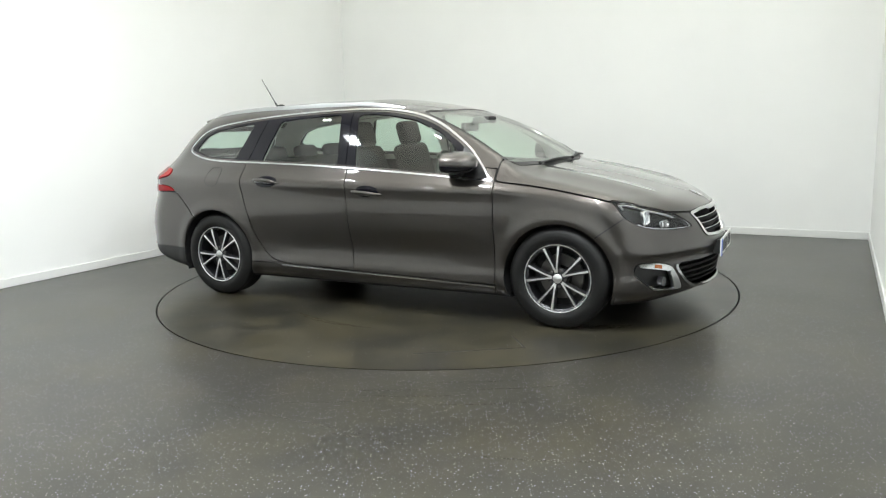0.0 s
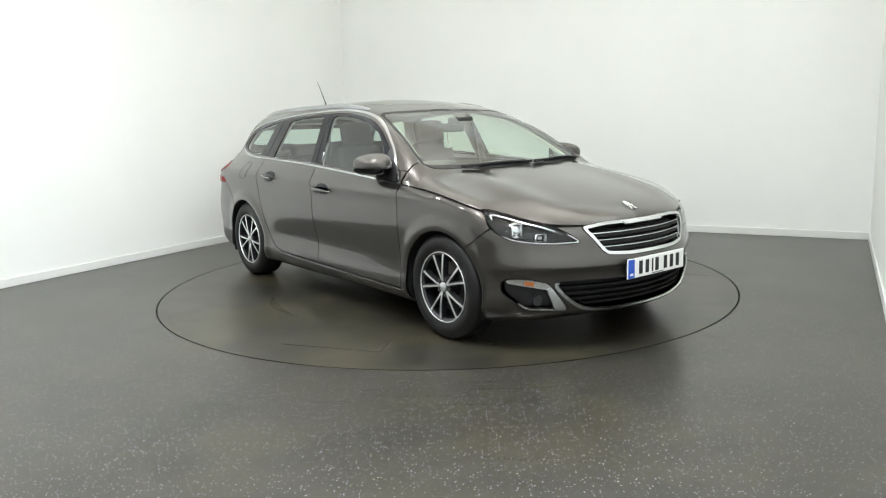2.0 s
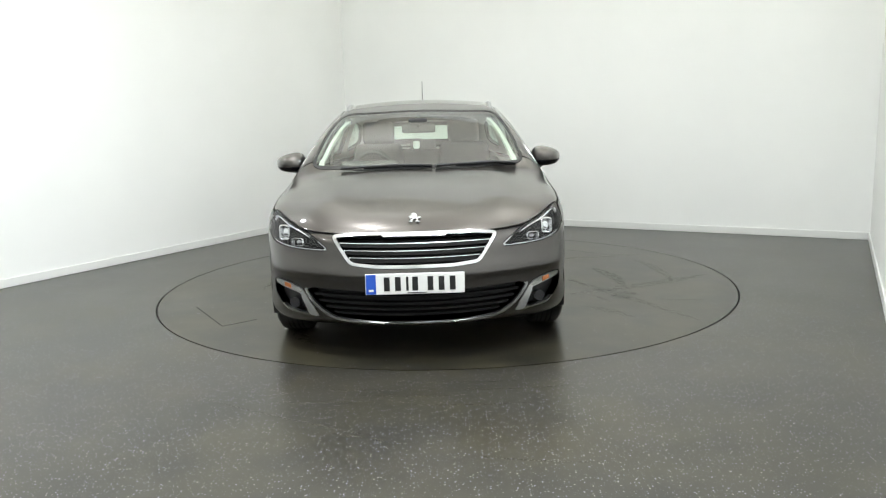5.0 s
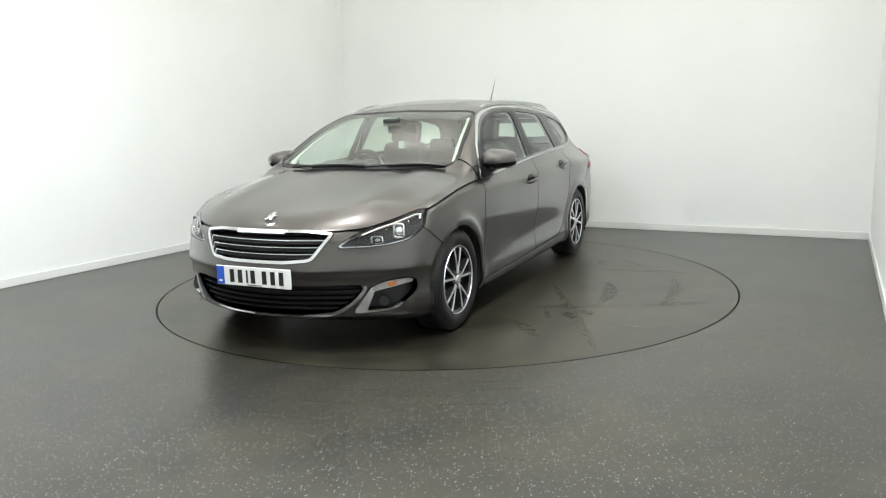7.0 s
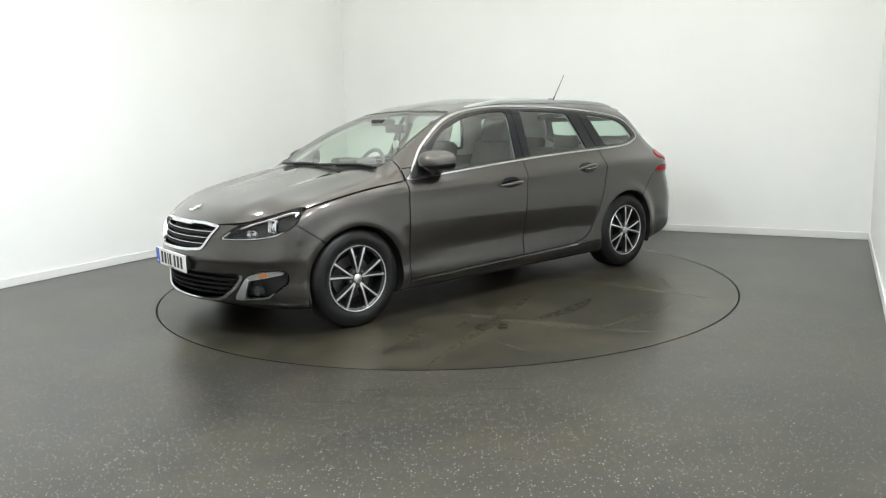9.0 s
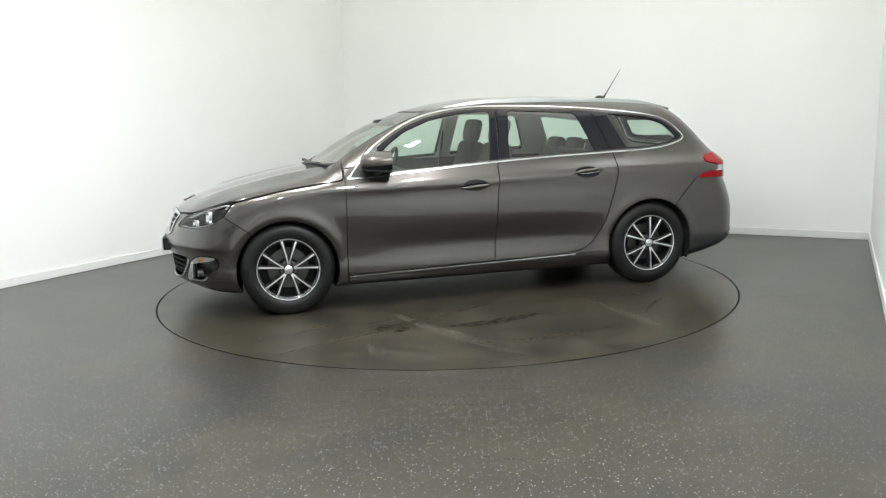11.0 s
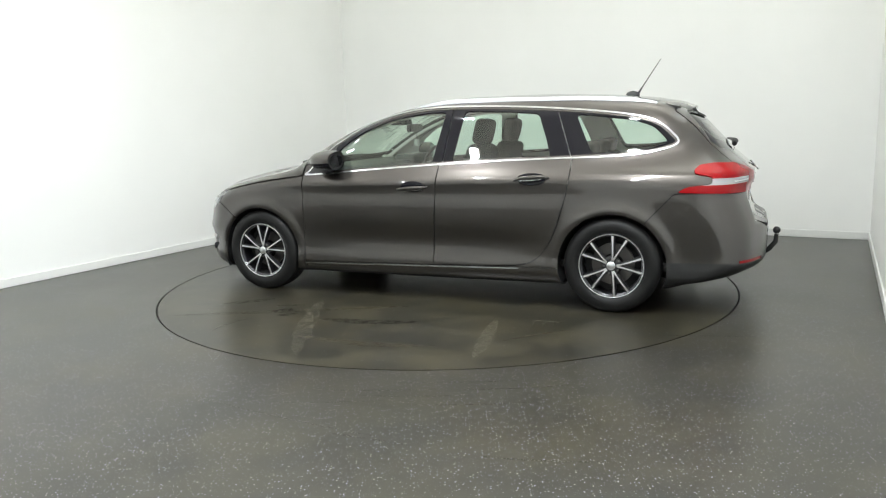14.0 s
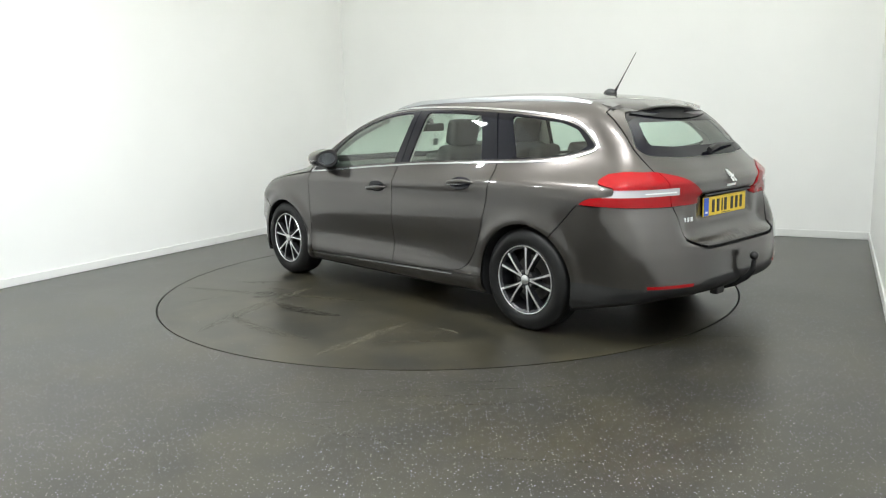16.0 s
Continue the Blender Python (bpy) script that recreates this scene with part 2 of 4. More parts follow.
# ---- turntable ----
def turntable():
    n = 256
    bm = bmesh.new()
    r = RADIUS - GAP
    top = [bm.verts.new((r * math.cos(2 * math.pi * i / n), r * math.sin(2 * math.pi * i / n), 0)) for i in range(n)]
    low = [bm.verts.new((v.co.x, v.co.y, -0.1)) for v in top]
    bm.faces.new(top)
    for i in range(n):
        bm.faces.new((top[i], top[(i + 1) % n], low[(i + 1) % n], low[i]))
    ob = part("turntable", bm, DISC)
    return tagged(ob, "flush round vehicle turntable topped with worn dark vinyl", "turntable")


table = turntable()


def seam_bar(a, c, width=0.007):
    """A dark joint in the vinyl from a to c on the disc."""
    d = Vector((c[0] - a[0], c[1] - a[1], 0))
    m = Matrix.Translation(((a[0] + c[0]) / 2, (a[1] + c[1]) / 2, 0.0)) @ Matrix.Rotation(math.atan2(d.y, d.x), 4, "Z")
    return part("vinyl_joint", box((d.length, width, 0.003), m=m), TRIM_DARK, table, "dark joint in the vinyl")


seam_bar((0.70, -1.825), (1.24, -1.485))
seam_bar((1.24, -1.485), (1.09, -1.30))


def smear_material(name, colour, most):
    """A patchy film rubbed into the vinyl, with gaps."""
    m = material(name, colour, 0.34)
    patch = node(m, "ShaderNodeTexNoise", Vector=place(m, 1.0), Scale=24.0, Detail=6.0, Roughness=0.7).outputs[0]
    link(m, ramp(m, patch, [(0.42, (0, 0, 0)), (0.66, (most,) * 3)]), "Alpha")
    return m


PALE = smear_material("pale rubbed vinyl", (0.13, 0.12, 0.088), 0.6)
BROWN = smear_material("brown rubbed vinyl", (0.075, 0.060, 0.032), 0.6)
DARK = smear_material("dark tyre rubbing", (0.008, 0.007, 0.005), 0.8)


def scuff(points, width, mat, parent):
    """A thin rubbed mark along a bent line, tapering at both ends."""
    pts = [Vector((x, y, 0)) for x, y in points]
    bm = bmesh.new()
    rows = []
    n = 24
    for i in range(n + 1):
        t = i / n
        p = pts[0] * (1 - t) ** 2 + pts[1] * 2 * t * (1 - t) + pts[2] * t * t
        d = ((pts[1] - pts[0]) * (1 - t) + (pts[2] - pts[1]) * t).normalized()
        s = Vector((-d.y, d.x, 0)) * width * (math.sin(math.pi * t) ** 0.6 * (0.7 + 0.3 * random.random()) + 0.05)
        rows.append([bm.verts.new(p + s + Vector((0, 0, 0.0015))), bm.verts.new(p - s + Vector((0, 0, 0.0015)))])
    for a, c in zip(rows, rows[1:]):
        bm.faces.new((a[0], a[1], c[1], c[0]))
    return part("scuff_mark", bm, mat, parent, "thin rubbed mark in the vinyl")


floor_thing = bpy.data.objects["floor"]
for points, width in ((((-1.26, -2.5), (-0.85, -2.78), (-0.3, -3.05)), 0.005), (((-0.50, -3.0), (-0.35, -3.06), (-0.16, -3.14)), 0.008), (((-0.66, -2.47), (-0.4, -2.52), (-0.05, -2.51)), 0.007), (((-0.45, -2.56), (-0.2, -2.62), (0.15, -2.60)), 0.006),
                      (((-0.30, -2.40), (0.0, -2.44), (0.35, -2.42)), 0.006), (((0.05, -2.52), (0.3, -2.55), (0.6, -2.50)), 0.005), (((1.25, -1.72), (1.6, -1.78), (1.85, -1.80)), 0.005), (((-0.85, -2.62), (-0.6, -2.66), (-0.3, -2.64)), 0.006),
                      (((-0.2, -2.70), (0.1, -2.74), (0.4, -2.71)), 0.005), (((0.1, -3.25), (0.35, -3.32), (0.6, -3.33)), 0.006)):
    scuff(points, width, PALE, floor_thing)
for points, width, mat in ((((-0.07, 0.89), (0.84, 1.32), (1.45, 1.59)), 0.045, BROWN), (((0.64, 0.88), (0.45, 1.45), (0.09, 2.1)), 0.07, PALE), (((-0.76, 1.05), (-0.85, 1.5), (-0.89, 1.85)), 0.05, PALE), (((-1.0, 1.02), (-1.1, 1.0), (-1.19, 1.02)), 0.014, PALE),
                           (((-1.02, 1.08), (-1.03, 1.12), (-1.04, 1.18)), 0.012, PALE), (((-1.08, 1.02), (-1.09, 1.07), (-1.10, 1.13)), 0.012, PALE), (((-1.14, 0.98), (-1.15, 1.03), (-1.16, 1.09)), 0.012, PALE), (((0.70, 1.18), (0.74, 1.24), (0.79, 1.30)), 0.05, DARK),
                           (((0.60, 1.28), (0.65, 1.33), (0.70, 1.39)), 0.04, DARK), (((0.88, 1.14), (0.76, 1.10), (0.64, 1.03)), 0.02, DARK), (((0.90, 1.82), (0.92, 1.66), (0.86, 1.50)), 0.02, PALE), (((-0.5, -1.3), (-0.2, -1.5), (0.2, -1.45)), 0.03, BROWN),
                           (((-1.3, 1.15), (-1.1, 1.3), (-0.95, 1.5)), 0.02, BROWN), (((-0.3, 1.25), (0.05, 1.4), (0.4, 1.35)), 0.06, DARK), (((-0.6, 1.7), (-0.2, 1.85), (0.3, 1.75)), 0.05, BROWN), (((1.0, 0.95), (1.15, 1.1), (1.3, 1.2)), 0.05, BROWN), (((1.3, -0.9), (1.5, -1.0), (1.7, -0.8)), 0.05, BROWN)):
    scuff(points, width, mat, table)
# ---- car form ----
# Car space: x ahead from the middle of the wheelbase, y to its left, z up from the ground.
def spline(xs, ys):
    """A smooth monotone curve through a few places (Fritsch-Carlson)."""
    xs, ys = np.asarray(xs, float), np.asarray(ys, float)
    h = np.diff(xs)
    d = np.diff(ys) / h
    m = np.zeros(len(xs))
    m[0], m[-1] = d[0], d[-1]
    for i in range(1, len(xs) - 1):
        if d[i - 1] * d[i] > 0:
            w1, w2 = 2 * h[i] + h[i - 1], h[i] + 2 * h[i - 1]
            m[i] = (w1 + w2) / (w1 / d[i - 1] + w2 / d[i])

    def f(x):
        x = np.asarray(x, float)
        i = np.clip(np.searchsorted(xs, x) - 1, 0, len(xs) - 2)
        t = (x - xs[i]) / h[i]
        u = np.clip(t, 0, 1)
        v = ys[i] * (1 + 2 * u) * (1 - u) ** 2 + m[i] * h[i] * u * (1 - u) ** 2 + ys[i + 1] * u * u * (3 - 2 * u) + m[i + 1] * h[i] * u * u * (u - 1)
        return v + np.where(t < 0, m[i] * (x - xs[0]), 0) * (t < 0) + np.where(t > 1, m[i + 1] * (x - xs[-1]), 0) * (t > 1)
    return f


top_line = spline([-2.6, -2.2, -1.82, -1.5, -1.1, -0.65, -0.22, 0.1, 0.28, 0.46, 0.68, 0.91, 1.1, 1.2, 1.4, 1.62, 1.85, 2.05, 2.15, 2.3],
                  [1.18, 1.29, 1.366, 1.419, 1.450, 1.464, 1.462, 1.428, 1.391, 1.34, 1.252, 1.126, 1.0, 0.972, 0.935, 0.888, 0.828, 0.762, 0.715, 0.60])
half_width = spline([0.1, 0.18, 0.26, 0.30, 0.36, 0.5, 0.65, 0.78, 0.845, 0.866, 0.89, 0.91, 0.95, 1.0, 1.1, 1.2, 1.3, 1.38, 1.5],
                    [0.80, 0.862, 0.890, 0.889, 0.884, 0.892, 0.901, 0.902, 0.8995, 0.8965, 0.8885, 0.877, 0.853, 0.828, 0.784, 0.738, 0.69, 0.648, 0.58])
taper_low = spline([-2.4, -2.1, -1.8, -1.4, -0.9, -0.3, 0.6, 1.1, 1.4, 1.7, 2.0, 2.3], [0.86, 0.935, 0.97, 0.99, 0.995, 1.0, 1.0, 0.99, 0.985, 0.965, 0.93, 0.88])
taper_high = spline([-2.4, -2.1, -1.78, -1.4, -0.9, -0.3, 0.3, 0.9, 1.3, 2.0], [0.74, 0.80, 0.86, 0.925, 0.978, 1.0, 1.0, 0.985, 0.965, 0.93])
nose = spline([0.1, 0.18, 0.26, 0.34, 0.40, 0.445, 0.482, 0.58, 0.66, 0.72, 0.78, 0.9], [2.04, 2.14, 2.192, 2.203, 2.204, 2.209, 2.224, 2.203, 2.19, 2.163, 2.11, 1.95])
tail = spline([0.1, 0.2, 0.27, 0.34, 0.5, 0.565, 0.605, 0.66, 0.80, 0.86, 0.90, 0.96, 1.02, 1.15, 1.29, 1.4], [2.05, 2.2, 2.28, 2.315, 2.322, 2.312, 2.24, 2.207, 2.205, 2.222, 2.222, 2.165, 2.10, 1.98, 1.855, 1.76])


tail_corner = spline([0.1, 0.2, 0.27, 0.34, 0.5, 0.6, 0.7, 0.79, 0.86, 0.9, 1.0], [2.05, 2.2, 2.28, 2.312, 2.316, 2.298, 2.262, 2.226, 2.222, 2.215, 2.05])


def smax(a, b, k):
    h = np.maximum(k - np.abs(a - b), 0) / k
    return np.maximum(a, b) + h * h * k * 0.25


def body_field(P):
    """Below nought inside the car's painted outer form."""
    x, y, z = P[..., 0], np.abs(P[..., 1]), P[..., 2]
    up = np.clip((z - 0.82) / 0.3, 0, 1)
    up = up * up * (3 - 2 * up)
    rise = 0.02 * x * np.exp(-((z - 0.88) / 0.09) ** 2)
    w = half_width(z + rise) * (taper_low(x) * (1 - up) + taper_high(x) * up)
    # arch flares and the door hollow
    for ax in (1.365, -1.365):
        d = np.hypot(x - ax, z - 0.31)
        w = w + 0.014 * np.exp(-((d - 0.37) / 0.05) ** 2) * (z < 0.9)
    w = w - 0.016 * np.exp(-((z - 0.44) / 0.09) ** 2) * np.exp(-(x / 0.85) ** 4)
    # the shoulder crease over the doors, and the hollow under it
    along = np.exp(-((x + 0.1) / 1.25) ** 6)
    w = w + along * (0.004 * np.exp(-((z + rise - 0.852) / 0.022) ** 2) - 0.005 * np.exp(-((z + rise - 0.775) / 0.05) ** 2))
    side = (y - w) * 0.95
    e = 0.02
    slope = (top_line(x + e) - top_line(x - e)) / (2 * e)
    crown = np.where(x > 1.0, 0.085, 0.11)
    lift = 0.018 * np.exp(-((y - 0.52) / 0.12) ** 2) * np.clip((x - 1.0) * 4, 0, 1) * np.clip((2.1 - x) * 3, 0, 1)
    roof = (z - top_line(x) + crown * y * y - lift) / np.sqrt(1 + slope * slope)
    front = (x - nose(z) + 0.50 * y * y) * 0.92
    corner = np.clip((y - 0.42) / 0.18, 0, 1)
    corner = corner * corner * (3 - 2 * corner)
    reach = tail(z) * (1 - corner) + np.where(z < 0.86, tail_corner(z), tail(z)) * corner
    rs = ((tail(z + e) - tail(z - e)) * (1 - corner) + np.where(z < 0.86, tail_corner(z + e) - tail_corner(z - e), tail(z + e) - tail(z - e)) * corner) / (2 * e)
    rear = (-x - reach + (0.45 - 0.1 * up) * np.maximum(y - 0.25, 0) ** 2 + 0.05 * y * y) / np.sqrt(1 + rs * rs)
    # the hollow round the number plate
    step = lambda q: np.clip(q, 0, 1) ** 2 * (3 - 2 * np.clip(q, 0, 1))
    rear = rear + 0.024 * step((0.36 - y) / 0.07) * step((z - 0.665) / 0.05) * step((0.845 - z) / 0.03)
    f = smax(side, roof, np.where(x > 0.9, 0.10, 0.13))
    f = smax(f, front, 0.12)
    f = smax(f, rear, 0.13)
    floor_z = 0.165 + 0.105 * np.clip((-x - 1.68) / 0.5, 0, 1) + 0.03 * np.clip((x - 1.75) / 0.4, 0, 1)
    return smax(f, floor_z - z, 0.05)


def gradient(P):
    e = 0.006
    g = np.stack([body_field(P + d) - body_field(P - d) for d in np.eye(3) * e], -1)
    return g / np.maximum(np.linalg.norm(g, axis=-1, keepdims=True), 1e-9)


def onto(O, D, far=2.6):
    """Where rays from inside places O along D leave the form."""
    lo, hi = np.zeros(len(O)), np.full(len(O), far)
    for _ in range(26):
        mid = (lo + hi) / 2
        inside = body_field(O + D * mid[:, None]) < 0
        lo, hi = np.where(inside, mid, lo), np.where(inside, hi, mid)
    return O + D * ((lo + hi) / 2)[:, None]


def skin():
    """The left half of the form as a grid: places and four-cornered faces."""
    x0, x1 = -1.75, 1.72
    ends = 44
    ps = np.linspace(0, math.pi / 2, ends + 1)[1:]
    rows = [(x0, -a) for a in ps[::-1]] + [(x, 0.0) for x in np.linspace(x0, x1, 176)] + [(x1, a) for a in ps]
    phi = np.concatenate([np.linspace(-math.pi / 2, -0.55, 22), np.linspace(-0.55, math.pi / 2, 122)[1:]])
    O, D = [], []
    for x, a in rows:
        z = 0.72 + (0.45 - 0.72) * (x - x0) / (x1 - x0)
        for p in phi:
            O.append((x, 0, z))
            D.append((math.sin(a), math.cos(a) * math.cos(p), math.cos(a) * math.sin(p)))
    V = onto(np.array(O), np.array(D))
    n = len(phi)
    V[:, 1] = np.maximum(V[:, 1], 0)
    V[0::n, 1] = 0
    V[n - 1::n, 1] = 0
    F = [(i * n + j, i * n + j + 1, (i + 1) * n + j + 1, (i + 1) * n + j) for i in range(len(rows) - 1) for j in range(n - 1)]
    return V, F


# ---- end of car form ----


def closed_curve(points, n=14):
    """A smooth closed curve (Catmull-Rom) through a few places in a plane."""
    P = np.asarray(points, float)
    out = []
    for i in range(len(P)):
        a, b, c, d = P[i - 1], P[i], P[(i + 1) % len(P)], P[(i + 2) % len(P)]
        for t in np.linspace(0, 1, n, endpoint=False):
            out.append(0.5 * (2 * b + (c - a) * t + (2 * a - 5 * b + 4 * c - d) * t * t + (3 * b - a - 3 * c + d) * t ** 3))
    return np.array(out)


def rounded(points, r, n=5):
    """A closed polygon with its corners rounded off."""
    P = np.asarray(points, float)
    out = []
    for i in range(len(P)):
        a, b, c = P[i - 1], P[i], P[(i + 1) % len(P)]
        u, v = a - b, c - b
        lu, lv = np.linalg.norm(u), np.linalg.norm(v)
        k = min(r, lu * 0.45, lv * 0.45)
        p, q = b + u / lu * k, b + v / lv * k
        for t in np.linspace(0, 1, n):
            out.append((1 - t) ** 2 * p + 2 * t * (1 - t) * b + t * t * q)
    return np.array(out)


def region(curve, ax=(0, 2)):
    """A function of places: the distance to a closed curve in a plane, below nought inside."""
    A = np.asarray(curve, float)
    B = np.roll(A, -1, 0)

    def f(V):
        Q = V[:, ax]
        best = np.full(len(Q), 1e9)
        inside = np.zeros(len(Q), bool)
        for a, b in zip(A, B):
            e = b - a
            w = Q - a
            t = np.clip((w @ e) / max(e @ e, 1e-12), 0, 1)
            d = w - t[:, None] * e
            best = np.minimum(best, (d * d).sum(1))
            if a[1] != b[1]:
                cross = ((a[1] <= Q[:, 1]) != (b[1] <= Q[:, 1])) & (Q[:, 0] < (b[0] - a[0]) * (Q[:, 1] - a[1]) / (b[1] - a[1]) + a[0])
                inside ^= cross
        d = np.sqrt(best)
        return np.where(inside, -d, d)
    return f


def clip(sheet, values, shift=0.0):
    """The part of a sheet (places, faces) where values + shift is below nought, cut cleanly."""
    V, F = sheet
    s = values + shift
    keep = s < 0
    out, extra, cache = [], [], {}
    n = len(V)
    for f in F:
        k = [keep[i] for i in f]
        if all(k):
            out.append(f)
        elif any(k):
            poly = []
            for i in range(len(f)):
                a, b = f[i], f[(i + 1) % len(f)]
                if keep[a]:
                    poly.append(a)
                if keep[a] != keep[b]:
                    key = (a, b) if a < b else (b, a)
                    if key not in cache:
                        p, q = key
                        t = s[p] / (s[p] - s[q])
                        cache[key] = n + len(extra)
                        extra.append(V[p] + (V[q] - V[p]) * t)
                    poly.append(cache[key])
            if len(poly) > 2:
                out.append(tuple(poly))
    W = np.vstack([V, np.array(extra)]) if extra else V
    used = sorted({i for f in out for i in f})
    place_of = {o: i for i, o in enumerate(used)}
    return W[used] if used else np.zeros((0, 3)), [tuple(place_of[i] for i in f) for f in out]


def inside(sheet, fn, shift=0.0):
    return clip(sheet, fn(sheet[0]), shift)


def within(sheet, *fns):
    """Where all functions are below nought, cut by each in turn so that narrow bands stay clean."""
    for fn in fns:
        sheet = clip(sheet, fn(sheet[0]))
    return sheet


def merged(a, c):
    k = len(a[0])
    return np.vstack([a[0], c[0]]), a[1] + [tuple(i + k for i in f) for f in c[1]]


def without(sheet, *fns):
    """The rest of a sheet, less where all functions are below nought."""
    out = None
    for fn in fns:
        away = outside(sheet, fn)
        out = away if out is None else merged(out, away)
        sheet = inside(sheet, fn)
    return out


def between(fn, lo, hi):
    """Two functions for within() that keep lo < fn < hi."""
    return (lambda V: lo - fn(V)), (lambda V: fn(V) - hi)


def outside(sheet, fn, shift=0.0):
    return clip(sheet, -fn(sheet[0]), shift)


def mirrored(sheet):
    """A half sheet and its mirror image, welded along the middle."""
    V, F = sheet
    mid = np.abs(V[:, 1]) < 1e-5
    idx, k = {}, len(V)
    M = []
    for i in range(len(V)):
        if mid[i]:
            idx[i] = i
        else:
            idx[i] = k + len(M)
            M.append(V[i] * (1, -1, 1))
    return np.vstack([V, np.array(M)]), F + [tuple(idx[i] for i in reversed(f)) for f in F]


def flipped(sheet):
    V, F = sheet
    return V * (1, -1, 1), [tuple(reversed(f)) for f in F]


def panel(name, sheet, mat, parent, label="", lift=0.0, depth=0.014, grad=True):
    """A sheet of the form as a panel with turned-in edges, lifted along the form's normal."""
    V, F = sheet
    F = [f for f in F if len(set(f)) > 2]
    G = gradient(V)
    V = V + G * lift
    count = {}
    for f in F:
        for a, b in zip(f, f[1:] + f[:1]):
            key = (a, b) if a < b else (b, a)
            count[key] = count.get(key, 0) + 1
    verts, normals, faces = list(V), list(G), list(F)
    for f in F:
        for a, b in zip(f, f[1:] + f[:1]):
            if depth and count[(a, b) if a < b else (b, a)] == 1 and np.linalg.norm(V[a] - V[b]) > 1e-6:
                k = len(verts)
                nb = np.cross(V[b] - V[a], -G[a])
                nb = -nb / max(np.linalg.norm(nb), 1e-9)
                verts += [V[b], V[a], V[a] - G[a] * depth, V[b] - G[b] * depth]
                normals += [nb] * 4
                faces.append((k, k + 1, k + 2, k + 3))
    me = bpy.data.meshes.new(name)
    me.from_pydata([tuple(v) for v in verts], [], faces)
    me.shade_smooth()
    me.materials.append(mat)
    me.normals_split_custom_set_from_vertices([tuple(v) for v in normals])
    ob = new(name, me)
    ob.parent = parent
    if label:
        ob["label"] = label
    return ob


def pair(name, sheet, mat, parent, label="", **more):
    """The left panel and the right one."""
    return [panel(name, sheet, mat, parent, label, **more), panel(name, flipped(sheet), mat, parent, label, **more)]


car = new("estate_car")
tagged(car, "brown-grey metallic estate car with silver roof rails on a turntable", "car")

SKIN = skin()
V0 = SKIN[0]

# Curves of the left side in (x, z).
dlo = region(closed_curve([(0.90, 0.917), (0.50, 0.945), (0.0, 0.979), (-0.45, 1.004), (-0.95, 1.021), (-1.3, 1.03), (-1.52, 1.045), (-1.66, 1.072), (-1.745, 1.105), (-1.725, 1.15), (-1.62, 1.235), (-1.47, 1.283), (-1.15, 1.325), (-0.7, 1.36), (-0.25, 1.375), (0.05, 1.368), (0.3, 1.328), (0.5, 1.255), (0.7, 1.135), (0.80, 1.05), (0.905, 0.93)]))


def arch(ax, r):
    return lambda V: np.maximum(np.hypot(V[:, 0] - ax, V[:, 2] - 0.31) - r, 0.35 - V[:, 1])


arch_f, arch_r = arch(1.365, 0.345), arch(-1.365, 0.352)
screen = region(rounded([(1.16, -0.3), (1.16, 0.3), (1.03, 0.725), (0.6, 0.642), (0.288, 0.565), (0.36, 0.3), (0.36, -0.3)], 0.10), (0, 1))
front_seam = lambda V: V[:, 0] - (0.957 + 0.004 * np.sin(V[:, 2] * 6))
b_seam = lambda V: V[:, 0] + 0.09 + 0.065 * V[:, 2]
door_rear = region(rounded([(1.3, 0.24), (-0.66, 0.285), (-0.86, 0.318), (-0.985, 0.50), (-1.07, 0.78), (-1.096, 0.93), (-1.075, 1.10), (-0.9, 1.5), (1.3, 1.5)], 0.12))
sill_line = lambda V: 0.264 - 0.021 * V[:, 0] + 0.0 * V[:, 1] - V[:, 2]
bonnet_edge = spline([0.7, 0.95, 1.3, 1.6, 1.85, 2.0, 2.1, 2.25], [0.925, 0.903, 0.862, 0.806, 0.742, 0.705, 0.692, 0.68])
bonnet_low = lambda V: bonnet_edge(V[:, 0]) - V[:, 2]
headlamp = region(rounded([(0.462, 0.612), (0.607, 0.612), (0.68, 0.616), (0.745, 0.626), (0.80, 0.642), (0.83, 0.669), (0.848, 0.71), (0.826, 0.806), (0.765, 0.781), (0.708, 0.752), (0.624, 0.722), (0.551, 0.682)], 0.03), (1, 2))
lamp_zone = lambda V: np.maximum(headlamp(V), 1.55 - V[:, 0])
grille = region(rounded([(-0.452, 0.692), (-0.30, 0.706), (0.30, 0.706), (0.452, 0.692), (0.345, 0.540), (0.2, 0.528), (-0.2, 0.528), (-0.345, 0.540)], 0.03), (1, 2))
grille_zone = lambda V: np.maximum(grille(V), 1.7 - V[:, 0])
intake = region(rounded([(-0.612, 0.405), (-0.35, 0.40), (0.35, 0.40), (0.612, 0.405), (0.535, 0.31), (0.45, 0.255), (0.25, 0.232), (-0.25, 0.232), (-0.45, 0.255), (-0.535, 0.31)], 0.05), (1, 2))
intake_zone = lambda V: np.maximum(intake(V), 1.7 - V[:, 0])
fog = region(rounded([(0.818, 0.43), (0.822, 0.35), (0.74, 0.255), (0.53, 0.236), (0.565, 0.29), (0.635, 0.395), (0.72, 0.425)], 0.03), (1, 2))
fog_zone = lambda V: np.maximum(fog(V), 1.7 - V[:, 0])
bumper_line = lambda V: (1.603 + 1.385 * (V[:, 2] - 0.582) - V[:, 0]) * 0.58
